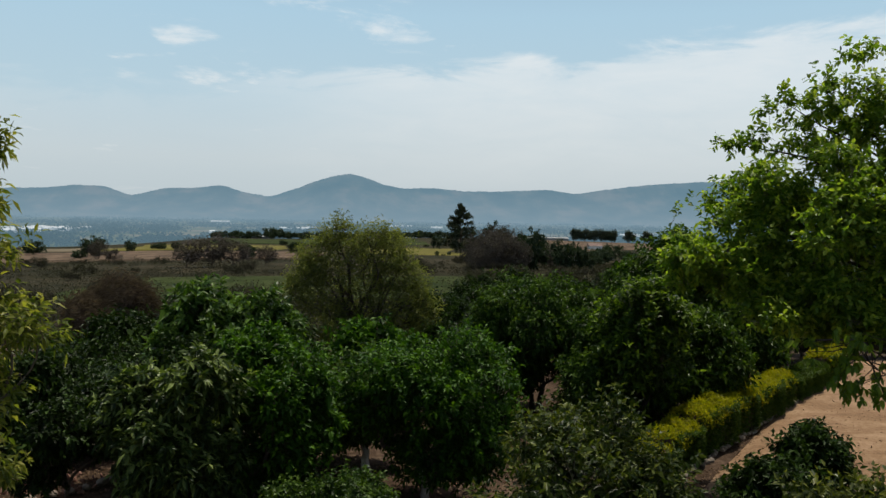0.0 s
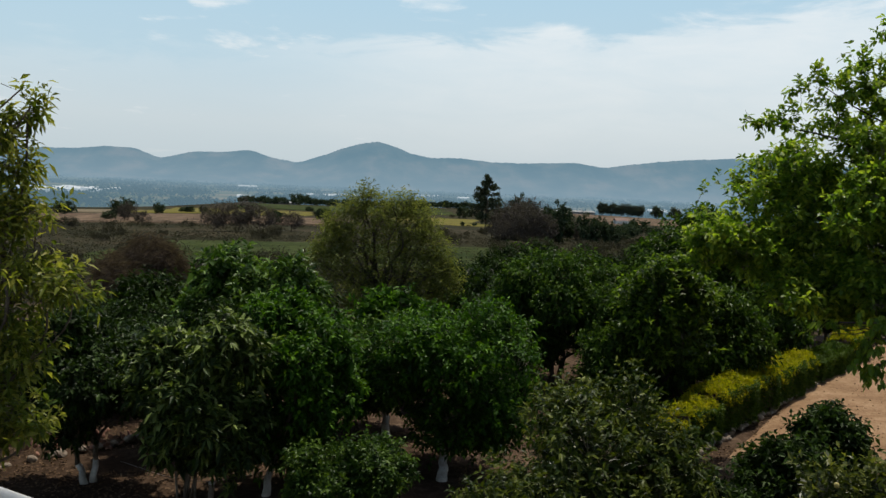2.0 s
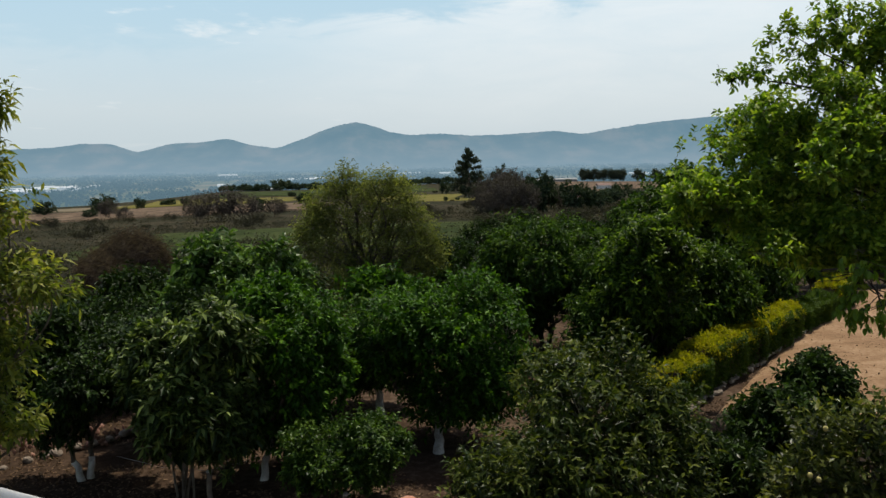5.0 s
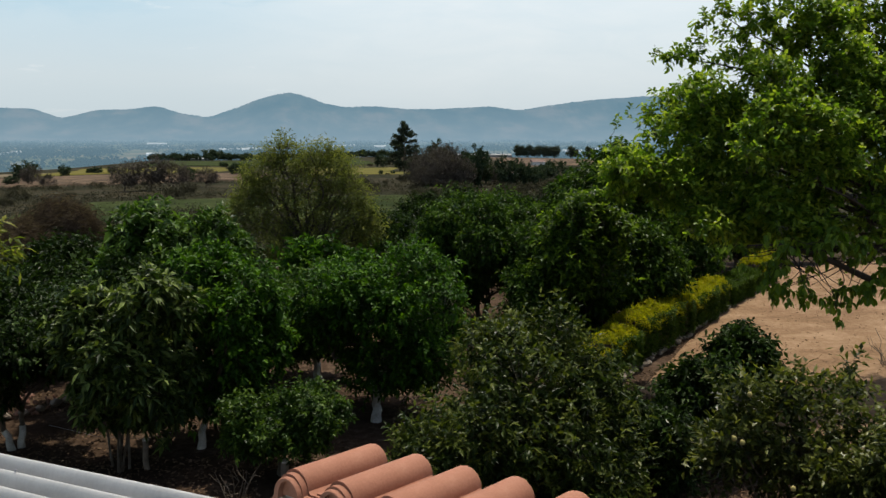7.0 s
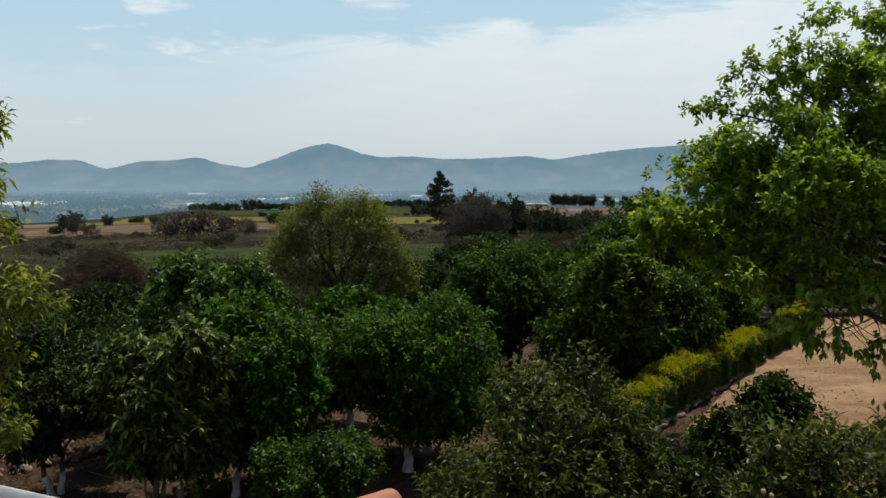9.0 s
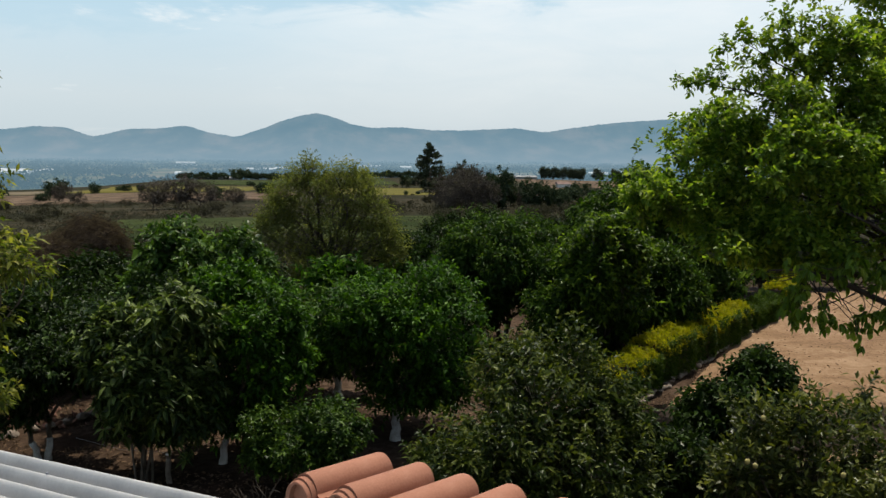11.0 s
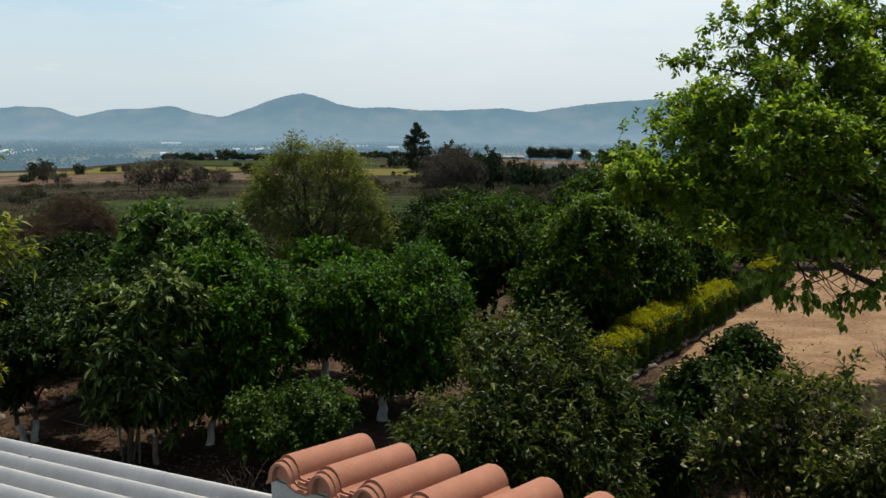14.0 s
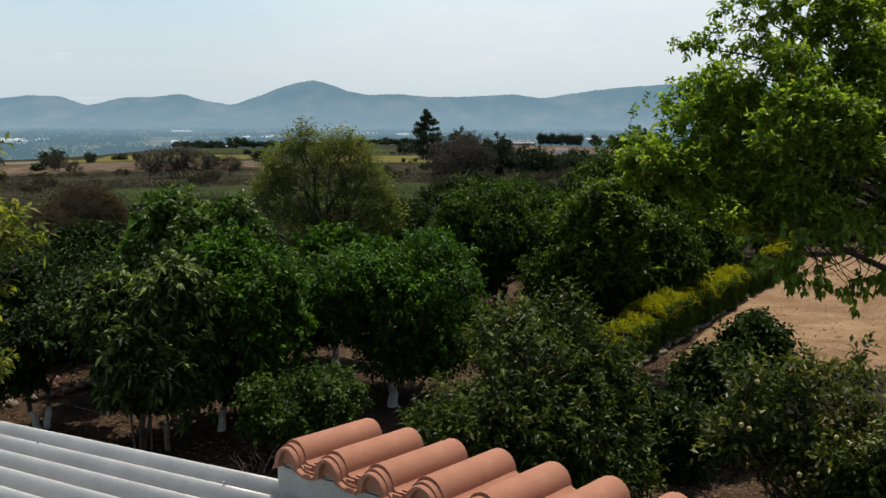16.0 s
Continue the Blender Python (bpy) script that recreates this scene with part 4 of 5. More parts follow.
tree("citrus_tree", "dull green citrus tree with whitewashed trunk", "tree", (0.35, 17.2, 0), sublobes((0.05, 17.6, 1.4), (1.1, 1.0, 1.0), 9), 1700, 10, 0.11, 0.05, 0.3, MIDGREEN, 11, trunk_r=0.08, fork=0.6, white=0.5, spread=0.1, detail=False, group="orchard trees")
tree("avocado_tree", "spreading dark green tree on several stems", "tree", (4.75, 22.3, 0), sublobes((4.85, 22, 1.95), (1.9, 1.7, 1.55), 11), 3400, 9, 0.14, 0.06, 0.45, MIDGREEN, 12, trunk_r=0.11, stems=4, fork=0.7, spread=0.13, detail=False)
tree("avocado_tree", "dark glossy tree beside the hedge", "tree", (7.8, 20.6, 0), sublobes((7.7, 20.9, 1.45), (1.9, 1.3, 1.35), 10), 2800, 9, 0.15, 0.065, 0.45, MIDGREEN, 13, trunk_r=0.1, fork=0.6, spread=0.13, detail=False)
tree("avocado_tree", "leafy tree with bright drooping leaf tufts under the broad crown", "tree", (6.5, 19.2, 0), sublobes((6.4, 19, 2.35), (1.0, 0.95, 1.45), 16), 1250, 10, 0.15, 0.075, 0.25, SKIRTLEAF, 28, trunk_r=0.05, fork=0.7, bark=DARKBARK, spread=0.1, lump=0.36, inner=500, rise=0.4)
tree("avocado_tree", "dark round-topped tree behind the bright tufts", "tree", (8.3, 23, 0), sublobes((8.3, 23, 3.2), (1.35, 1.2, 1.5), 10), 1300, 10, 0.17, 0.075, 0.4, MIDGREEN, 29, trunk_r=0.1, fork=1.4, spread=0.11, detail=False)
tree("avocado_tree", "small dark tree in front of the hedge", "tree", (5.6, 19.8, 0), sublobes((5.8, 19.6, 1.1), (1.15, 0.9, 1.1), 9), 1500, 9, 0.13, 0.055, 0.45, MIDGREEN, 26, trunk_r=0.07, fork=0.4, spread=0.12, detail=False)
tree("avocado_tree", "dark leafy tree leaning over the far hedge", "tree", (10.6, 24.6, 0), sublobes((10.9, 24.4, 1.85), (1.8, 1.3, 1.45), 10), 2200, 9, 0.15, 0.065, 0.45, MIDGREEN, 24, trunk_r=0.1, fork=0.6, spread=0.13, detail=False)
tree("avocado_tree", "dark leafy tree at the hedge's far end", "tree", (13.8, 30.0, -0.3), sublobes((14.0, 30.0, 1.9), (2.3, 1.5, 1.8), 10), 2000, 9, 0.17, 0.075, 0.45, CITRUS_SHADED, 25, trunk_r=0.1, fork=0.7, spread=0.15, detail=False)
tree("shade_tree", "dark tree behind the avocado trees", "tree", (10.4, 29, -0.3), sublobes((10.4, 29, 1.75), (2.2, 1.9, 1.75), 9), 2200, 9, 0.19, 0.085, 0.4, CITRUS_SHADED, 14, trunk_r=0.13, fork=1.1, spread=0.18, detail=False)
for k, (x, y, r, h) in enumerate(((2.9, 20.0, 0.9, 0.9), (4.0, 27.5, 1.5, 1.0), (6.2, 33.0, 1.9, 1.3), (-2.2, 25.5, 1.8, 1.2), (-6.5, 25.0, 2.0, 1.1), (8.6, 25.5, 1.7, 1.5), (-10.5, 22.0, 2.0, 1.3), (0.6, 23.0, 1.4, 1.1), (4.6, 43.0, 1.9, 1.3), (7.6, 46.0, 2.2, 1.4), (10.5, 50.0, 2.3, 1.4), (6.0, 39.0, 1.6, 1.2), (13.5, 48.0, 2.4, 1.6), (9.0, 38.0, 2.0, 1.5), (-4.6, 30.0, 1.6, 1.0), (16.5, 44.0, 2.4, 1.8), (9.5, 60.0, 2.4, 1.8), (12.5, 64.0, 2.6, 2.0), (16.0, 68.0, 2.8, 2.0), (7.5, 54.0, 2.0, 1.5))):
    # All but one take the leaf colour with painted shade.
    tree("orchard_tree", "shaded dark green fruit tree further down the slope", "tree", (x, y, float(-max(0, y - 26) * 0.076)), sublobes((x, y, h * 0.95 - max(0, y - 26) * 0.076), (r, r * 0.9, h), 8), 580, 9, 0.19, 0.088, 0.4, (CITRUS_SHADED, CITRUS)[k == 7], 80 + k, trunk_r=0.09, fork=0.6, spread=0.13, detail=False, group="fruit trees down the slope")
tree("small_leaf_bush", "large grey-green small-leaved bush", "bush", (2.6, 9.9, 0), sublobes((2.45, 9.8, 1.4), (1.4, 1.3, 1.32), 15) + [(3.5, 9.7, 0.95, 0.6, 0.6, 0.6), (3.0, 9.0, 0.75, 0.7, 0.6, 0.6), (2.1, 9.3, 0.9, 0.52, 0.55, 0.7), (2.6, 10.4, 2.3, 0.6, 0.5, 0.4), (3.1, 10.2, 2.6, 0.35, 0.3, 0.35), (2.2, 10.0, 2.45, 0.4, 0.3, 0.3), (3.45, 10.1, 1.9, 0.35, 0.3, 0.25)],
     4000, 10, 0.1, 0.04, 0.25, OLIVE, 15, trunk_r=0.07, stems=4, fork=0.4, limbs=14, spread=0.085, shell=0.4, lump=0.32, inner=1500, rise=0.4)
tree("lemon_tree", "open lemon tree with long grey-green leaves and pale fruit", "tree", (5.6, 8.8, 0), sublobes((5.5, 8.8, 1.4), (1.2, 1.0, 0.8), 11, 0.27) + [(6.3, 9.2, 1.95, 0.25, 0.25, 0.2), (4.75, 8.9, 2.05, 0.25, 0.22, 0.25), (5.25, 8.7, 2.15, 0.22, 0.22, 0.22), (6.15, 8.9, 2.35, 0.12, 0.1, 0.15)],
     1250, 8, 0.108, 0.05, 0.05, LEMONLEAF, 16, trunk_r=0.07, stems=3, fork=0.4, limbs=22, spread=0.11, shell=0.25, lump=0.3, inner=0, rise=0.5)
tree("citrus_bush", "yellowish green citrus bush at the yard's edge", "bush", (6.0, 7.6, 0), sublobes((6.05, 7.6, 1.35), (0.7, 0.7, 0.85), 8), 1300, 10, 0.085, 0.034, 0.35, LEMONLEAF, 19, trunk_r=0.05, stems=3, fork=0.4, spread=0.085, rise=0.4, group="orchard trees")
# The leaf colour of these shrubs holds the deep shade they stand in.
tree("dark_shrub", "glossy shrub beside the path, deep shade painted into its leaves", "bush", (7.2, 13.2, 0), sublobes((7.15, 13.2, 1.22), (0.55, 0.55, 0.56), 8), 900, 9, 0.12, 0.06, 0.35, CITRUS_SHADED, 17, trunk_r=0.05, stems=3, fork=0.4, spread=0.1, detail=False)
tree("dark_shrub", "low dark shrub in the shade between the bushes", "bush", (4.6, 11.6, 0), sublobes((4.9, 11.4, 0.65), (0.8, 0.8, 0.65), 8), 1300, 9, 0.1, 0.05, 0.35, CITRUS_SHADED, 20, trunk_r=0.05, stems=3, fork=0.3, spread=0.09, detail=False)
tree("dark_shrub", "tall dark shrub in deep shade beside the lemon tree", "bush", (5.8, 11.6, 0), sublobes((6.0, 12.0, 0.82), (0.66, 0.7, 0.82), 9), 1700, 9, 0.11, 0.055, 0.35, CITRUS_SHADED, 27, trunk_r=0.05, stems=3, fork=0.4, spread=0.1, detail=False)
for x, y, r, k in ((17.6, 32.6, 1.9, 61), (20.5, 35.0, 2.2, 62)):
    tree("avocado_tree", "dark leafy tree behind the end of the hedge", "tree", (x, y, -0.5), sublobes((x, y, 1.7), (r, r * 0.8, 1.9), 10), 1800, 9, 0.17, 0.075, 0.45, CITRUS_SHADED, k, trunk_r=0.1, fork=0.7, spread=0.15, detail=False)
tree("dry_bush", "leafless purple-brown tangled bush", "bush", (-8.3, 32, -0.5), sublobes((-8.25, 32, 1.1), (1.6, 1.4, 1.5), 12), 4600, 9, 0.26, 0.016, 0.5, DRYTWIG, 18, trunk_r=0.08, stems=3, fork=0.4, spread=0.15, detail=False)

# ---- clipped hedge ----
HA, HB = Vector((5.3, 16.0, 0)), Vector((16.4, 27.9, 0))


def hedge_piece(a, b, w, h, n, seed, leaf_top, leaf_side, name, label):
    rng = np.random.default_rng(seed)
    a, b = np.array(a), np.array(b)
    root = empty(name, tuple((a + b) / 2), label, "hedge", "clipped hedge along the yard")
    d = (b - a) / np.linalg.norm(b - a)
    s = np.array([d[1], -d[0], 0])
    L = np.linalg.norm(b - a)
    off = (a + b) / 2
    bm = bmesh.new()
    m = Matrix((Vector((*d[:2], 0, 0)), Vector((*s[:2], 0, 0)), Vector((0, 0, 1, 0)), Vector((0, 0, 0, 1)))).transposed()
    bmesh.ops.create_cube(bm, size=1, matrix=Matrix.Translation((0, 0, h * 0.42)) @ m @ Matrix.Diagonal((L * 0.96, w * 0.6, h * 0.84, 1)))
    bmesh.ops.subdivide_edges(bm, edges=bm.edges[:], cuts=3, use_grid_fill=True)
    for q in bm.verts:
        q.co += Vector(noise.noise_vector(q.co * 3)) * 0.06
    part("twig_core", bm, DRYTWIG, root)
    for top in (True, False):
        k = n
        u = rng.uniform(-0.5, 0.5, k) * L
        if top:
            t = rng.uniform(-0.5, 0.5, k) * w
            z = h - np.abs(rng.normal(0, 0.07, k)) - 0.2 * (np.abs(t) / (w / 2)) ** 3 + 0.045 * np.sin(u * 4 + seed) + 0.06 * np.sin(u * 7.3 + t * 5) * np.sin(u * 2.1) + 0.04 * np.sin(u * 11 + t * 9) + 0.05 * rng.normal(0, 1, k) * (rng.uniform(0, 1, k) < 0.25)
            nrm = np.tile([0, 0, 1.0], (k, 1))
        else:
            t = np.where(rng.uniform(0, 1, k) < 0.7, 1, -1) * (w / 2 - np.abs(rng.normal(0, 0.09, k)) + 0.05 * np.sin(u * 6) + 0.05 * np.sin(u * 3 + 1))
            z = rng.uniform(0.08, h - 0.06, k)
            nrm = np.sign(t)[:, None] * s[None]
        p = np.outer(u, d) + np.outer(t, s) + np.stack([0 * z, 0 * z, z], 1)
        v, f = leaves(rng, p, nrm * 0.6 + sphere_dirs(rng, k), 0.07, 0.036, 0.2, False)
        # Sides take the darker leaf colour that holds their shade.
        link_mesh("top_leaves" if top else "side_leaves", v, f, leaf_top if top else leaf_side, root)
    return root


hd = (HB - HA).normalized()
for k, (s0, s1, h, lt) in enumerate(((0.0, 1.1, 0.62, HEDGELEAF), (1.1, 2.5, 0.82, HEDGELEAF), (2.5, 5.4, 0.98, HEDGELEAF), (5.65, 9.4, 0.9, HEDGELEAF), (9.8, 13.0, 0.72, HEDGESHADE), (13.2, 15.6, 0.92, HEDGELEAF))):
    hedge_piece(HA + hd * s0, HA + hd * s1, 0.86, h, int(2600 * (s1 - s0)), 30 + k, lt, HEDGESHADE, "hedge",
                "clipped yellow-green hedge, shade painted into its side leaves" if lt is HEDGELEAF else "clipped darker green hedge beside the yard")

# ---- middle distance ----


def far_tree(name, label, h, w, leaf, seed, clumps=120, lsize=0.68, fuzzy=False):
    return tree(name, label, "tree", (0, 0, 0), sublobes((0, 0, h * 0.5), (w / 2, w / 2, h * 0.46), 8, 0.36, 0.74), clumps, 6 if fuzzy else 8, lsize, lsize * 0.5, 0.3, leaf, seed,
                trunk_r=h * 0.025, fork=h * 0.2, limbs=5, spread=lsize * 0.5, detail=False, twigs=False, shell=0.1 if fuzzy else 0.4, lump=0.4 if fuzzy else 0.25, floor=h * 0.03, inner=0 if fuzzy else 90)


def put(proto, first, x, y, s, rz, sz=None):
    z = float(height(x, y))
    m = Matrix.LocRotScale((x, y, z - 0.1), Euler((0, 0, rz)), None)
    ob = proto if first else copy_thing(proto, m)
    ob.matrix_basis = m
    ob.scale = (s, s, sz or s)
    return ob


protos = [far_tree("valley_tree", "dark green round tree in the valley", 6, 6.5, VALLEYLEAF, 50),
          far_tree("valley_tree", "dark green spreading tree in the valley", 5, 7, VALLEYLEAF, 51),
          far_tree("scrub_bush", "grey-brown leafless scrub bush", 2.6, 4.6, SCRUBLEAF, 52, 190, 0.33, True),
          far_tree("scrub_bush", "dry olive-brown scrub bush", 2.0, 5.2, SCRUBLEAF, 53, 190, 0.33, True),
          far_tree("bare_tree", "grey-brown tree almost without leaves", 5.6, 6.0, BAREGREY, 54, 480, 0.32, True),
          far_tree("round_tree", "dark clipped round tree above a bare slope", 7, 7.4, HAZEDLEAF, 55, 620, 0.5)]
used = [False] * 6


def place(k, x, y, s, sz=None):
    put(protos[k], not used[k], x, y, s, rr.uniform(0, 6.28), sz)
    used[k] = True


rr = random.Random(9)
for _ in range(95):
    y = rr.uniform(58, 200)
    if 92 < y < 138 and rr.random() < 0.55:
        continue
    place(rr.choice((2, 3)), rr.uniform(-0.38, 0.42) * y, y, rr.uniform(0.35, 0.9))
# grey leafless thicket below the conifer
for _ in range(46):
    y, q = rr.uniform(120, 250), rr.uniform(0.13, 0.31)
    place(rr.choice((2, 3, 4 if q < 0.22 and y > 205 else 2, 4 if y > 215 else 3)), q * y, y, rr.uniform(0.5, 1.0) if q < 0.22 else rr.uniform(0.35, 0.7))
for x, y, s in ((57, 203, 0.6), (60, 215, 0.75), (66, 224, 0.85), (57, 198, 0.6), (71, 240, 0.8), (63, 190, 0.55), (76, 232, 0.7)):
    place(1, x, y, s)
for _ in range(7):
    y = rr.uniform(185, 225)
    place(rr.choice((4, 4, 0)), rr.uniform(0.155, 0.25) * y, y, rr.uniform(0.6, 1.0))
for x, y, s, sz in ((35.6, 171, 0.9, 1.45), (38.0, 174, 0.75, 1.2), (36.4, 215, 0.9, 1.75), (41.4, 168, 0.75, 1.1), (44.2, 170, 0.7, 1.0), (47.4, 171, 0.6, 0.85), (33.8, 207, 0.7, 1.2)):
    place(0, x, y, s, sz)
for x, y, s in ((24.9, 178, 0.8), (27.6, 182, 1.05), (29.2, 178, 1.15), (31.4, 184, 1.2), (33.6, 181, 1.2), (23.4, 160, 0.65), (26.6, 161, 0.85), (29.4, 162, 0.95), (31.6, 161, 0.85), (43.2, 180, 0.6)):
    place(4, x, y, s, s * 1.4)
for _ in range(20):
    y = rr.uniform(118, 160)
    place(rr.choice((2, 3)), rr.uniform(0.135, 0.31) * y, y, rr.uniform(0.5, 0.95))
for x, y, s in ((-31.0, 171, 1.05), (-26.5, 173, 1.25), (-22.5, 172, 1.1), (-17.0, 180, 0.8), (-59, 214, 0.9), (-52, 200, 0.6), (-36, 200, 0.6)):
    place(4, x, y, s)
# dark belt of trees where the land drops to the plain
for _ in range(150):
    x = rr.uniform(-78, 66)
    place(rr.choice((0, 1)), x, 502 + rr.uniform(-16, 14), rr.uniform(0.45, 0.75))
for x, y, s in ((-45.5, 506, 1.3), (-41.0, 508, 1.15), (-67.5, 238, 0.95), (-66, 272, 0.62), (-61, 292, 0.5), (-57, 294, 0.45), (-64, 296, 0.4)):
    place(rr.choice((0, 1)), x, y, s)
# hedgerows and clumps along the fields
for _ in range(44):
    y = rr.choice((268, 272, 350, 352, 365, 372)) + rr.uniform(-6, 6)
    x = rr.uniform(-0.42, 0.2) * y
    if y > 345 and x < -34:
        continue
    place(rr.choice((2, 3) if x < -60 or rr.random() < 0.4 else (0, 1)), x, y, rr.uniform(0.25, 0.8) * (1.5 if y > 340 and rr.random() < 0.4 and x > -80 else 1.0))
for x, y, s in ((-88, 255, 0.9), (-120, 300, 0.9), (66, 320, 1.0), (60, 330, 0.9), (74, 335, 0.8), (58, 270, 1.0), (77, 250, 1.0), (-130, 262, 0.9), (-66, 222, 0.5), (-24, 214, 0.6)):
    place(rr.choice((0, 1)), x, y, s)
# low scrub and dry weeds over the valley floor
rng = np.random.default_rng(71)
n = 5200
sy = 40 + 165 * rng.uniform(0, 1, n) ** 1.3
sx = rng.uniform(-0.42, 0.48, n) * sy
ok = np.array([noise.noise((a * 0.05, b * 0.05, 5.0)) > -0.1 for a, b in zip(sx, sy)])
ok &= ~((sx > -34) & (sx < 26) & (sy > 92) & (sy < 138) & (rng.uniform(0, 1, n) < 0.35))
cen = np.stack([sx, sy, height(sx, sy)], 1)[ok]
k = 20
size = np.repeat(rng.uniform(0.5, 1.4, len(cen)), k)[:, None]
base_p = np.repeat(cen, k, 0) + np.abs(rng.normal(0, 1, (len(cen) * k, 3))) * np.array([0, 0, 0.45]) * size + rng.normal(0, 0.5, (len(cen) * k, 3)) * np.array([1, 1, 0]) * size
v, f = leaves(rng, base_p, sphere_dirs(rng, len(base_p)) + [0, 0, 0.5], 0.29, 0.145, 0.1, False)
tagged(link_mesh("valley_scrub", v, f, SCRUBLEAF), "low dry scrub and weeds over the valley floor", "scrub", kind="stuff")
# row of clipped round trees above the red slope
for x in (130, 135.5, 141, 146.5, 151.5, 162, 172.5):
    place(5, x, 492, 1.0, 1.08)


def conifer(base, h, seed):
    rng = np.random.default_rng(seed)
    root = empty("pine_tree", base, "tall dark layered conifer standing alone", "tree")
    v, f = tube([(0, 0, -0.3), (0.1, 0, h * 0.4), (0, 0.1, h)], [0.35, 0.24, 0.03], 8)
    link_mesh("trunk", [tuple(p) for p in v], f, BARK, root, smooth=True)
    pieces, pts, dirs = [], [], []
    for k in range(60):
        z = h * (0.05 + 0.94 * (k / 59) ** 1.15)
        L = (h * 0.5) * (1 - (z / h) ** 1.3) * rng.uniform(0.6, 1.15) + 0.6
        g = rng.uniform(0, 6.28)
        e = np.array([math.cos(g) * L, math.sin(g) * L, z + L * 0.18])
        pieces.append(tube([(0, 0, z), tuple(e * [0.5, 0.5, 1] - [0, 0, L * 0.08]), tuple(e)], [0.09, 0.06, 0.02], 5))
        for s in np.linspace(0.25, 1, 9):
            for _ in range(8):
                pts.append(np.array([e[0] * s, e[1] * s, z + (e[2] - z) * s]) + rng.normal(0, 0.28, 3))
                dirs.append(rng.normal(0, 1, 3) + e * 0.1 + [0, 0, 0.4])
    v, f = joined(pieces)
    link_mesh("branchwork", v, f, BARK, root)
    v, f = leaves(rng, np.array(pts), np.array(dirs), 1.1, 0.5, 0.1, False)
    link_mesh("crown", v, f, HAZEDLEAF, root)


conifer((38.3, 300, float(height(38.3, 300)) - 0.1), 16.4, 60)


def gabled(name, label, x, y, w, d, h, roof_h, mat, roof_mat, category="house", yaw=0.0, z=None, group=""):
    z = float(height(x, y)) if z is None else z
    root = empty(name, (x, y, z - 0.2), label, category, group)
    root.rotation_euler = (0, 0, yaw)
    bm = bmesh.new()
    bmesh.ops.create_cube(bm, size=1, matrix=Matrix.Translation((0, 0, h / 2)) @ Matrix.Diagonal((w, d, h, 1)))
    part("wall", bm, mat, root)
    bm = bmesh.new()
    o = 0.35
    a = [bm.verts.new(p) for p in ((-w / 2 - o, -d / 2 - o, h - 0.05), (w / 2 + o, -d / 2 - o, h - 0.05), (w / 2 + o, d / 2 + o, h - 0.05), (-w / 2 - o, d / 2 + o, h - 0.05), (-w / 2 - o, 0, h + roof_h), (w / 2 + o, 0, h + roof_h))]
    for q in ((0, 1, 5, 4), (2, 3, 4, 5), (1, 2, 5), (3, 0, 4), (3, 2, 1, 0)):
        bm.faces.new([a[i] for i in q])
    part("roof", bm, roof_mat, root)
    return root


gabled("farmhouse", "small pale farmhouse with a low red roof", 97, 338, 5, 4, 1.9, 0.9, WHITEWALL, ROOFRED)
gabled("farm_shed", "low white shed in the valley", 62, 240, 5, 3, 1.6, 0.5, WHITEWALL, ROOFRED)
gabled("greenhouse", "pale greenhouse beside the belt of trees", -52, 496, 16, 6, 1.2, 0.5, PALEWALL, PALEWALL, "greenhouse", group="greenhouses")
gabled("greenhouse", "long pale greenhouse tunnel", 104, 470, 30, 8, 1.6, 0.7, PALEWALL, PALEWALL, "greenhouse", group="greenhouses")
# greenhouses and sheds on the far plain
rr = random.Random(21)
for k in range(36):
    row_ = k % 4
    x = -592 + (k // 4) * 14 + rr.uniform(-5, 5) + row_ * 12
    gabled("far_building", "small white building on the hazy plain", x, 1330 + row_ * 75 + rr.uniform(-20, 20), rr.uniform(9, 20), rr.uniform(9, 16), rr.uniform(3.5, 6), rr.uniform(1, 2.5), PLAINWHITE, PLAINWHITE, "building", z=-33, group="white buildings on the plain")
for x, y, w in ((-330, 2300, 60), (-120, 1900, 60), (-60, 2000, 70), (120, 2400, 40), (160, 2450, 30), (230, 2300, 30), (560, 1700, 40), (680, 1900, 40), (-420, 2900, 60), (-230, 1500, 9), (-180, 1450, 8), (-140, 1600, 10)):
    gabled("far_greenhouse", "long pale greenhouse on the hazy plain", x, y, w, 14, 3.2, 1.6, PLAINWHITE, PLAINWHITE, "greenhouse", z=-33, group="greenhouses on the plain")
# woods on the plain
rng = np.random.default_rng(70)
n = 5200
cx = rng.uniform(-0.62, 0.62, n)
cy = 820 + 2680 * rng.uniform(0, 1, n) ** 1.4
cen = np.stack([cx * cy, cy, np.full(n, -33.0)], 1)
keepm = np.array([noise.noise((p[0] * 0.006, p[1] * 0.003, 2.0)) + 0.5 * noise.noise((p[0] * 0.03, p[1] * 0.02, 4.0)) > -0.06 for p in cen])
cen = cen[keepm]
k = 20
size = np.repeat(rng.uniform(0.6, 1.3, len(cen)), k)[:, None]
base_p = np.repeat(cen, k, 0) + (rng.normal(0, 1, (len(cen) * k, 3)) * [9, 7, 1.8] + [0, 0, 4.0]) * size
v, f = leaves(rng, base_p, sphere_dirs(rng, len(base_p)), 4.5, 4.0, 0.0, False)
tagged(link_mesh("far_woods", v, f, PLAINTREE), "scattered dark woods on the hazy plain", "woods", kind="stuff")


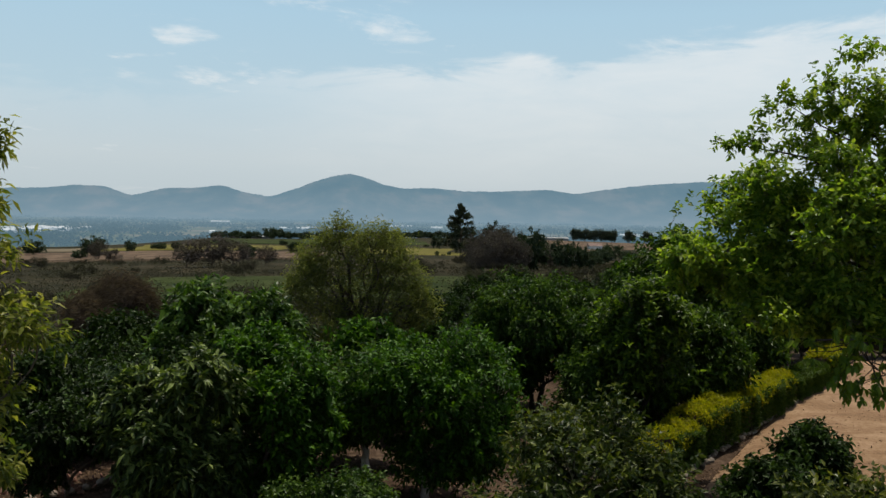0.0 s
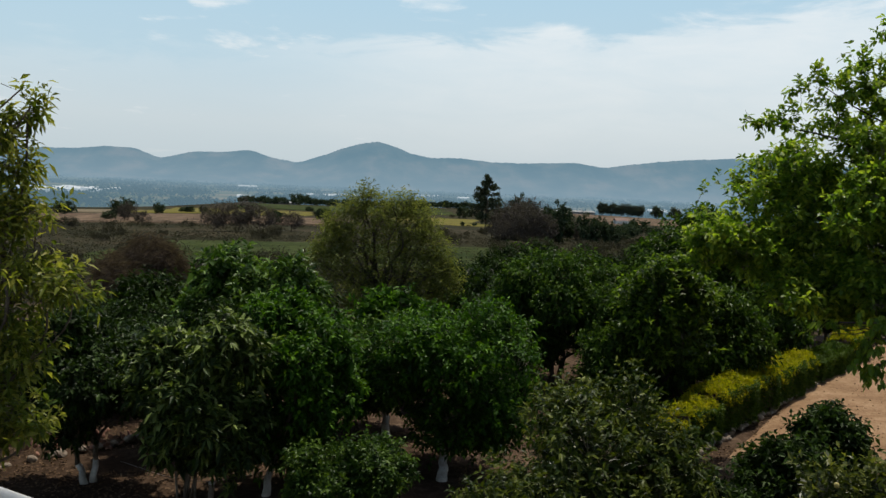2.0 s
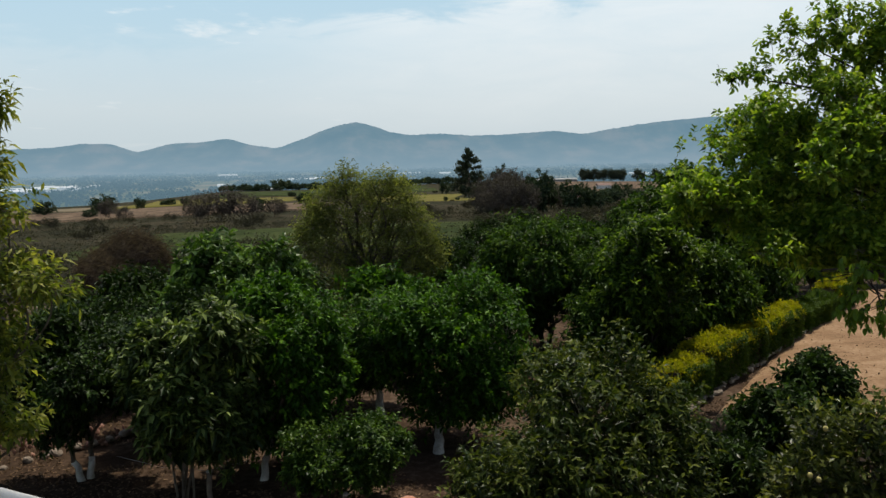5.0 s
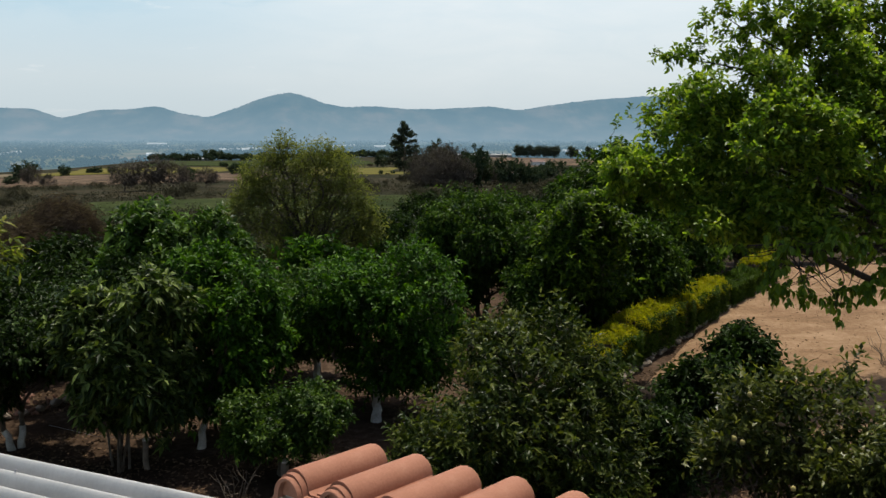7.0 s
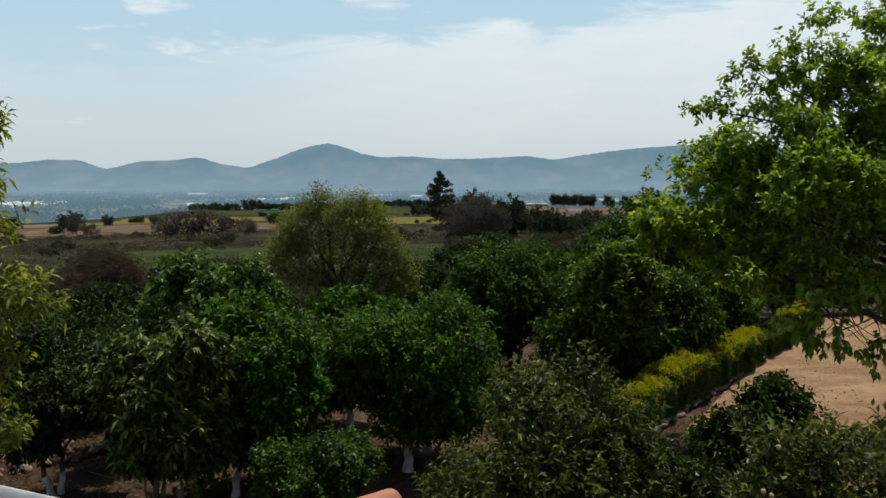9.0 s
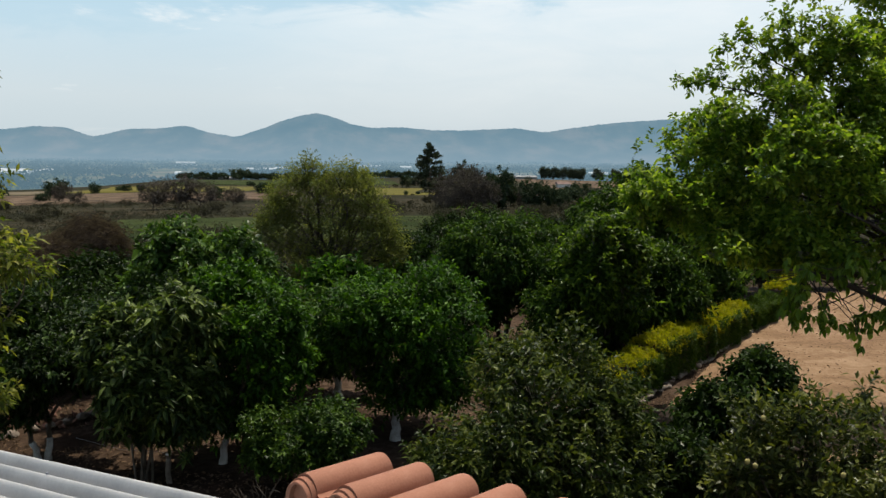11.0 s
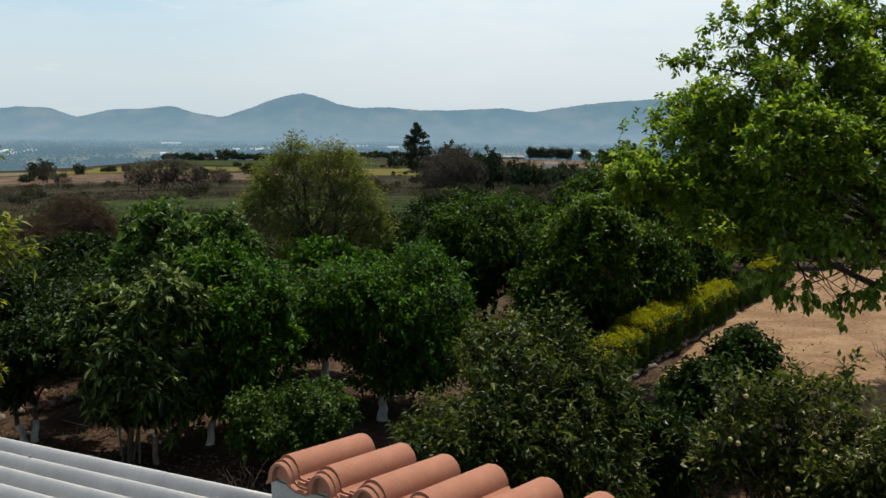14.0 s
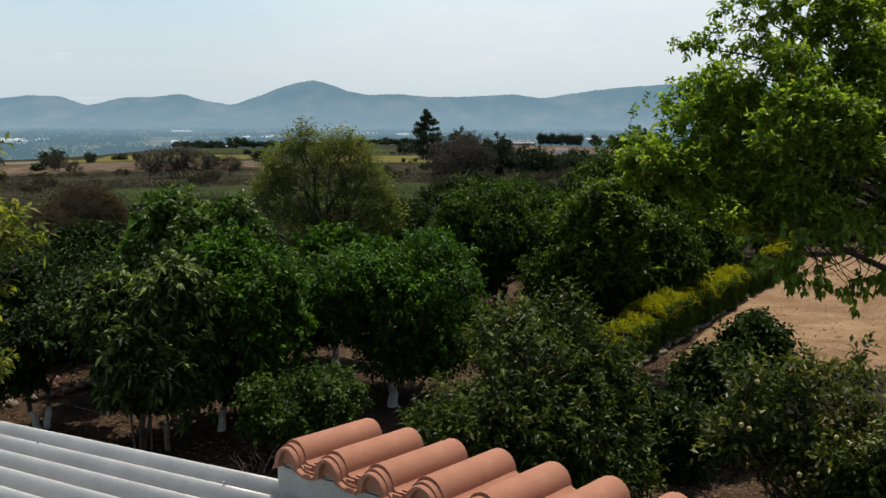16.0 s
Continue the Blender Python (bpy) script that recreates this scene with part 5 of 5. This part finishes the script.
# ---- stone edgings ----


def rough_stone(seed, r):
    rng = random.Random(seed)
    bm = bmesh.new()
    bmesh.ops.create_icosphere(bm, subdivisions=2, radius=r)
    o = Vector((rng.uniform(0, 50), rng.uniform(0, 50), rng.uniform(0, 50)))
    for q in bm.verts:
        q.co *= 1 + 0.35 * noise.noise(q.co / r * 0.9 + o)
        q.co.z *= 0.62
    me = bpy.data.meshes.new("stone")
    bm.to_mesh(me)
    bm.free()
    me.materials.append(STONE)
    return me


stones = [rough_stone(k, 0.13) for k in range(6)]
shards = [rough_stone(k, 0.13) for k in range(20, 25)]
for me in shards:
    me.materials.clear()
    me.materials.append(RUBBLE)


def edging(name, label, a, b, step, size, seed):
    rng = random.Random(seed)
    a, b = Vector(a), Vector(b)
    root = empty(name, a, label, "kerb", kind="structure")
    n = int((b - a).length / step)
    d = (b - a).normalized()
    for i in range(n):
        p = d * step * i + Vector((rng.uniform(-0.06, 0.06), rng.uniform(-0.06, 0.06), rng.uniform(0.0, 0.05)))
        ob = new("stone", rng.choice(stones))
        ob.parent = root
        k = size * rng.uniform(0.7, 1.25)
        ob.matrix_local = Matrix.LocRotScale(p, Euler((rng.uniform(-0.3, 0.3), rng.uniform(-0.3, 0.3), rng.uniform(0, 6.28))), (k, k, k))


edging("kerb_yard", "line of rough pale stones edging the yard", (5.6, 15.55, 0.03), (15.4, 26.6, 0.03), 0.17, 0.65, 1)
edging("kerb_orchard", "line of rough stones through the orchard", (-6.2, 14.9, 0.02), (1.2, 21.8, 0.02), 0.3, 0.8, 2)

# ---- litter, rubble ----
rng = np.random.default_rng(90)
n = 44000
lx, ly = rng.uniform(-8, 10, n), rng.uniform(10, 22, n)
keepm = np.array([noise.noise((a * 0.6, b * 0.6, 1.0)) > -0.15 for a, b in zip(lx, ly)])
lx, ly = lx[keepm], ly[keepm]
base_p = np.stack([lx, ly, height(lx, ly) + 0.012], 1)
w = rng.normal(0, 1, base_p.shape) * [1, 1, 0.18]
v, f = leaves(rng, base_p, w, 0.062, 0.034, -0.1, False)
tagged(link_mesh("leaf_litter", v, f, LIT_LEAVES), "dry brown fallen leaves on the orchard soil", "leaf litter", kind="stuff")
n = 3600
u, w = rng.uniform(0, 1, n), rng.uniform(0, 1, n)
lx, ly = 8 + 14 * u, 13 + 17 * w
base_p = np.stack([lx, ly, height(lx, ly) + 0.062], 1)
v, f = leaves(rng, base_p, rng.normal(0, 1, base_p.shape) * [1, 1, 0.15], 0.07, 0.03, -0.1, False)
tagged(link_mesh("yard_litter", v, f, LIT_LEAVES), "dry grass bits and leaves scattered over the yard", "litter", kind="stuff")
rr = random.Random(33)
heap = empty("rubble_heap", (-5.9, 16.5, 0.0), "heap of reddish broken stones and bricks", "rubble")
for i in range(190):
    ob = new("stone", rr.choice(shards))
    ob.parent = heap
    k = rr.uniform(0.2, 0.6)
    ob.matrix_local = Matrix.LocRotScale((rr.gauss(0, 0.8), rr.gauss(0, 0.4), 0.02 + abs(rr.gauss(0, 0.05))), Euler((rr.uniform(0, 3), rr.uniform(0, 3), rr.uniform(0, 3))), (k, k * 0.8, k * 0.5))

# ---- posts, stakes and wire ----


def post(name, label, x, y, h, r, lean=(0, 0), cat="post", mat=None, seed=0, group=""):
    rng = np.random.default_rng(seed)
    root = empty(name, (x, y, 0), label, cat, group)
    v, f = tube(wander(rng, (0, 0, -0.2), (lean[0], lean[1], h), 4, r * 0.3), [r * 1.1, r, r * 0.95, r * 0.95, r * 0.9], 8)
    link_mesh("shaft", [tuple(map(float, q)) for q in v], f, mat or WOOD, root, smooth=True)
    return root


fp = post("fence_post", "weathered grey wooden post with a cut top", -2.30, 13.2, 0.44, 0.045, seed=1)
# White cap on the post top stands in for sunlight on the wood.
v, f = tube([(0, 0, 0.435), (0, 0, 0.47)], [0.05, 0.045], 8)
link_mesh("cap", [tuple(map(float, q)) for q in v], f, WHITEWASH, fp, "cut end of the post, sunlight on it painted white")
st = post("fence_post", "thick cut stump post of pale wood", -0.26, 12.1, 0.4, 0.062, seed=5)
# The stump's sunlit top is painted with a white cap too.
v, f = tube([(0, 0, 0.395), (0, 0, 0.42)], [0.06, 0.055], 9)
link_mesh("cap", [tuple(map(float, q)) for q in v], f, WHITEWASH, st, "sawn top, sunlight on it painted white")
post("stake", "thin pale leaning stake", -2.82, 13.45, 0.9, 0.018, (-0.08, 0.0), "stake", TWIG, 2, "stakes")
post("stake", "thin pale upright stake", -2.58, 13.3, 1.0, 0.02, (0.05, 0.0), "stake", TWIG, 3, "stakes")
post("stake", "thin pale forked stake", -2.7, 13.35, 0.8, 0.016, (0.02, 0.05), "stake", TWIG, 4, "stakes")
wire = empty("wire", (-3.9, 14.2, 0.0), "thin slack wire strung between trunks and post", "wire")
v, f = tube([(0, 0, 0.42), (0.8, -0.5, 0.37), (1.57, -0.95, 0.44), (2.0, -0.55, 0.40), (2.3, -0.3, 0.42)], [0.0025] * 5, 5)
link_mesh("strand", [tuple(map(float, q)) for q in v], f, STEEL, wire)

# ---- fruit in the lemon tree ----


def fruit(x, y, z, r):
    root = empty("lemon", (x, y, z), "pale yellow-green fruit hanging in the lemon tree", "fruit", "fruit in the lemon tree")
    bm = bmesh.new()
    bmesh.ops.create_uvsphere(bm, u_segments=14, v_segments=10, radius=r)
    for q in bm.verts:
        q.co.z *= 1.12
        q.co *= 1 + 0.03 * noise.noise(q.co * 30)
    part("rind", bm, FRUIT, root, smooth=True)
    v, f = tube([(0, 0, r * 1.05), (0.01, 0, r * 1.9)], [0.004, 0.003], 5)
    link_mesh("stalk", [tuple(map(float, q)) for q in v], f, TWIG, root)


for x, y, z in ((4.58, 8.35, 2.26), (4.29, 8.1, 1.89), (4.37, 8.08, 1.85), (5.2, 7.85, 1.8), (4.85, 7.9, 1.4)):
    fruit(x, y, z, 0.027)

# ---- bare and dry plants ----


def bare_shrub(name, label, x, y, h, n, seed, mat=None):
    rng = np.random.default_rng(seed)
    root = empty(name, (x, y, float(height(x, y))), label, "shrub")
    for k in range(n):
        g = rng.uniform(0, 6.28)
        e = np.array([math.cos(g) * h * 0.5, math.sin(g) * h * 0.5, h * rng.uniform(0.6, 1.0)])
        p = wander(rng, (0, 0, -0.05), e, 4, 0.03)
        pieces = [tube(p, [0.012, 0.01, 0.008, 0.006, 0.003], 5)]
        for j in (1, 2, 3):
            e2 = p[j] + sphere_dirs(rng, 1)[0] * h * 0.3 + [0, 0, h * 0.12]
            pieces.append(tube([p[j], (p[j] + e2) / 2 + rng.normal(0, 0.01, 3), e2], [0.006, 0.004, 0.002], 4))
        v, f = joined(pieces)
        link_mesh("stem", v, f, mat or BARK, root)


bare_shrub("bare_shrub", "leafless thorny shrub beside the wall", -0.9, 11.6, 0.7, 7, 5)
bare_shrub("dry_weed", "dry reddish weed standing in the yard", 12.3, 16.35, 0.8, 8, 6, TWIG)

# ---- fixing screws on the metal sheet ----
screws = empty("roof_screw", Vector((-0.167, 2.995, 3.738)), "small steel fixing screws along the sheet's crests", "screw")
for t in (0.12, 1.25):
    for k in (1, 4):
        c = sd * t + ss * (0.121 * k)
        bm = bmesh.new()
        bmesh.ops.create_cone(bm, cap_ends=True, segments=8, radius1=0.006, radius2=0.004, depth=0.009, matrix=Matrix.Translation(c + sn * 0.006))
        part("screw", bm, BOLT, screws)
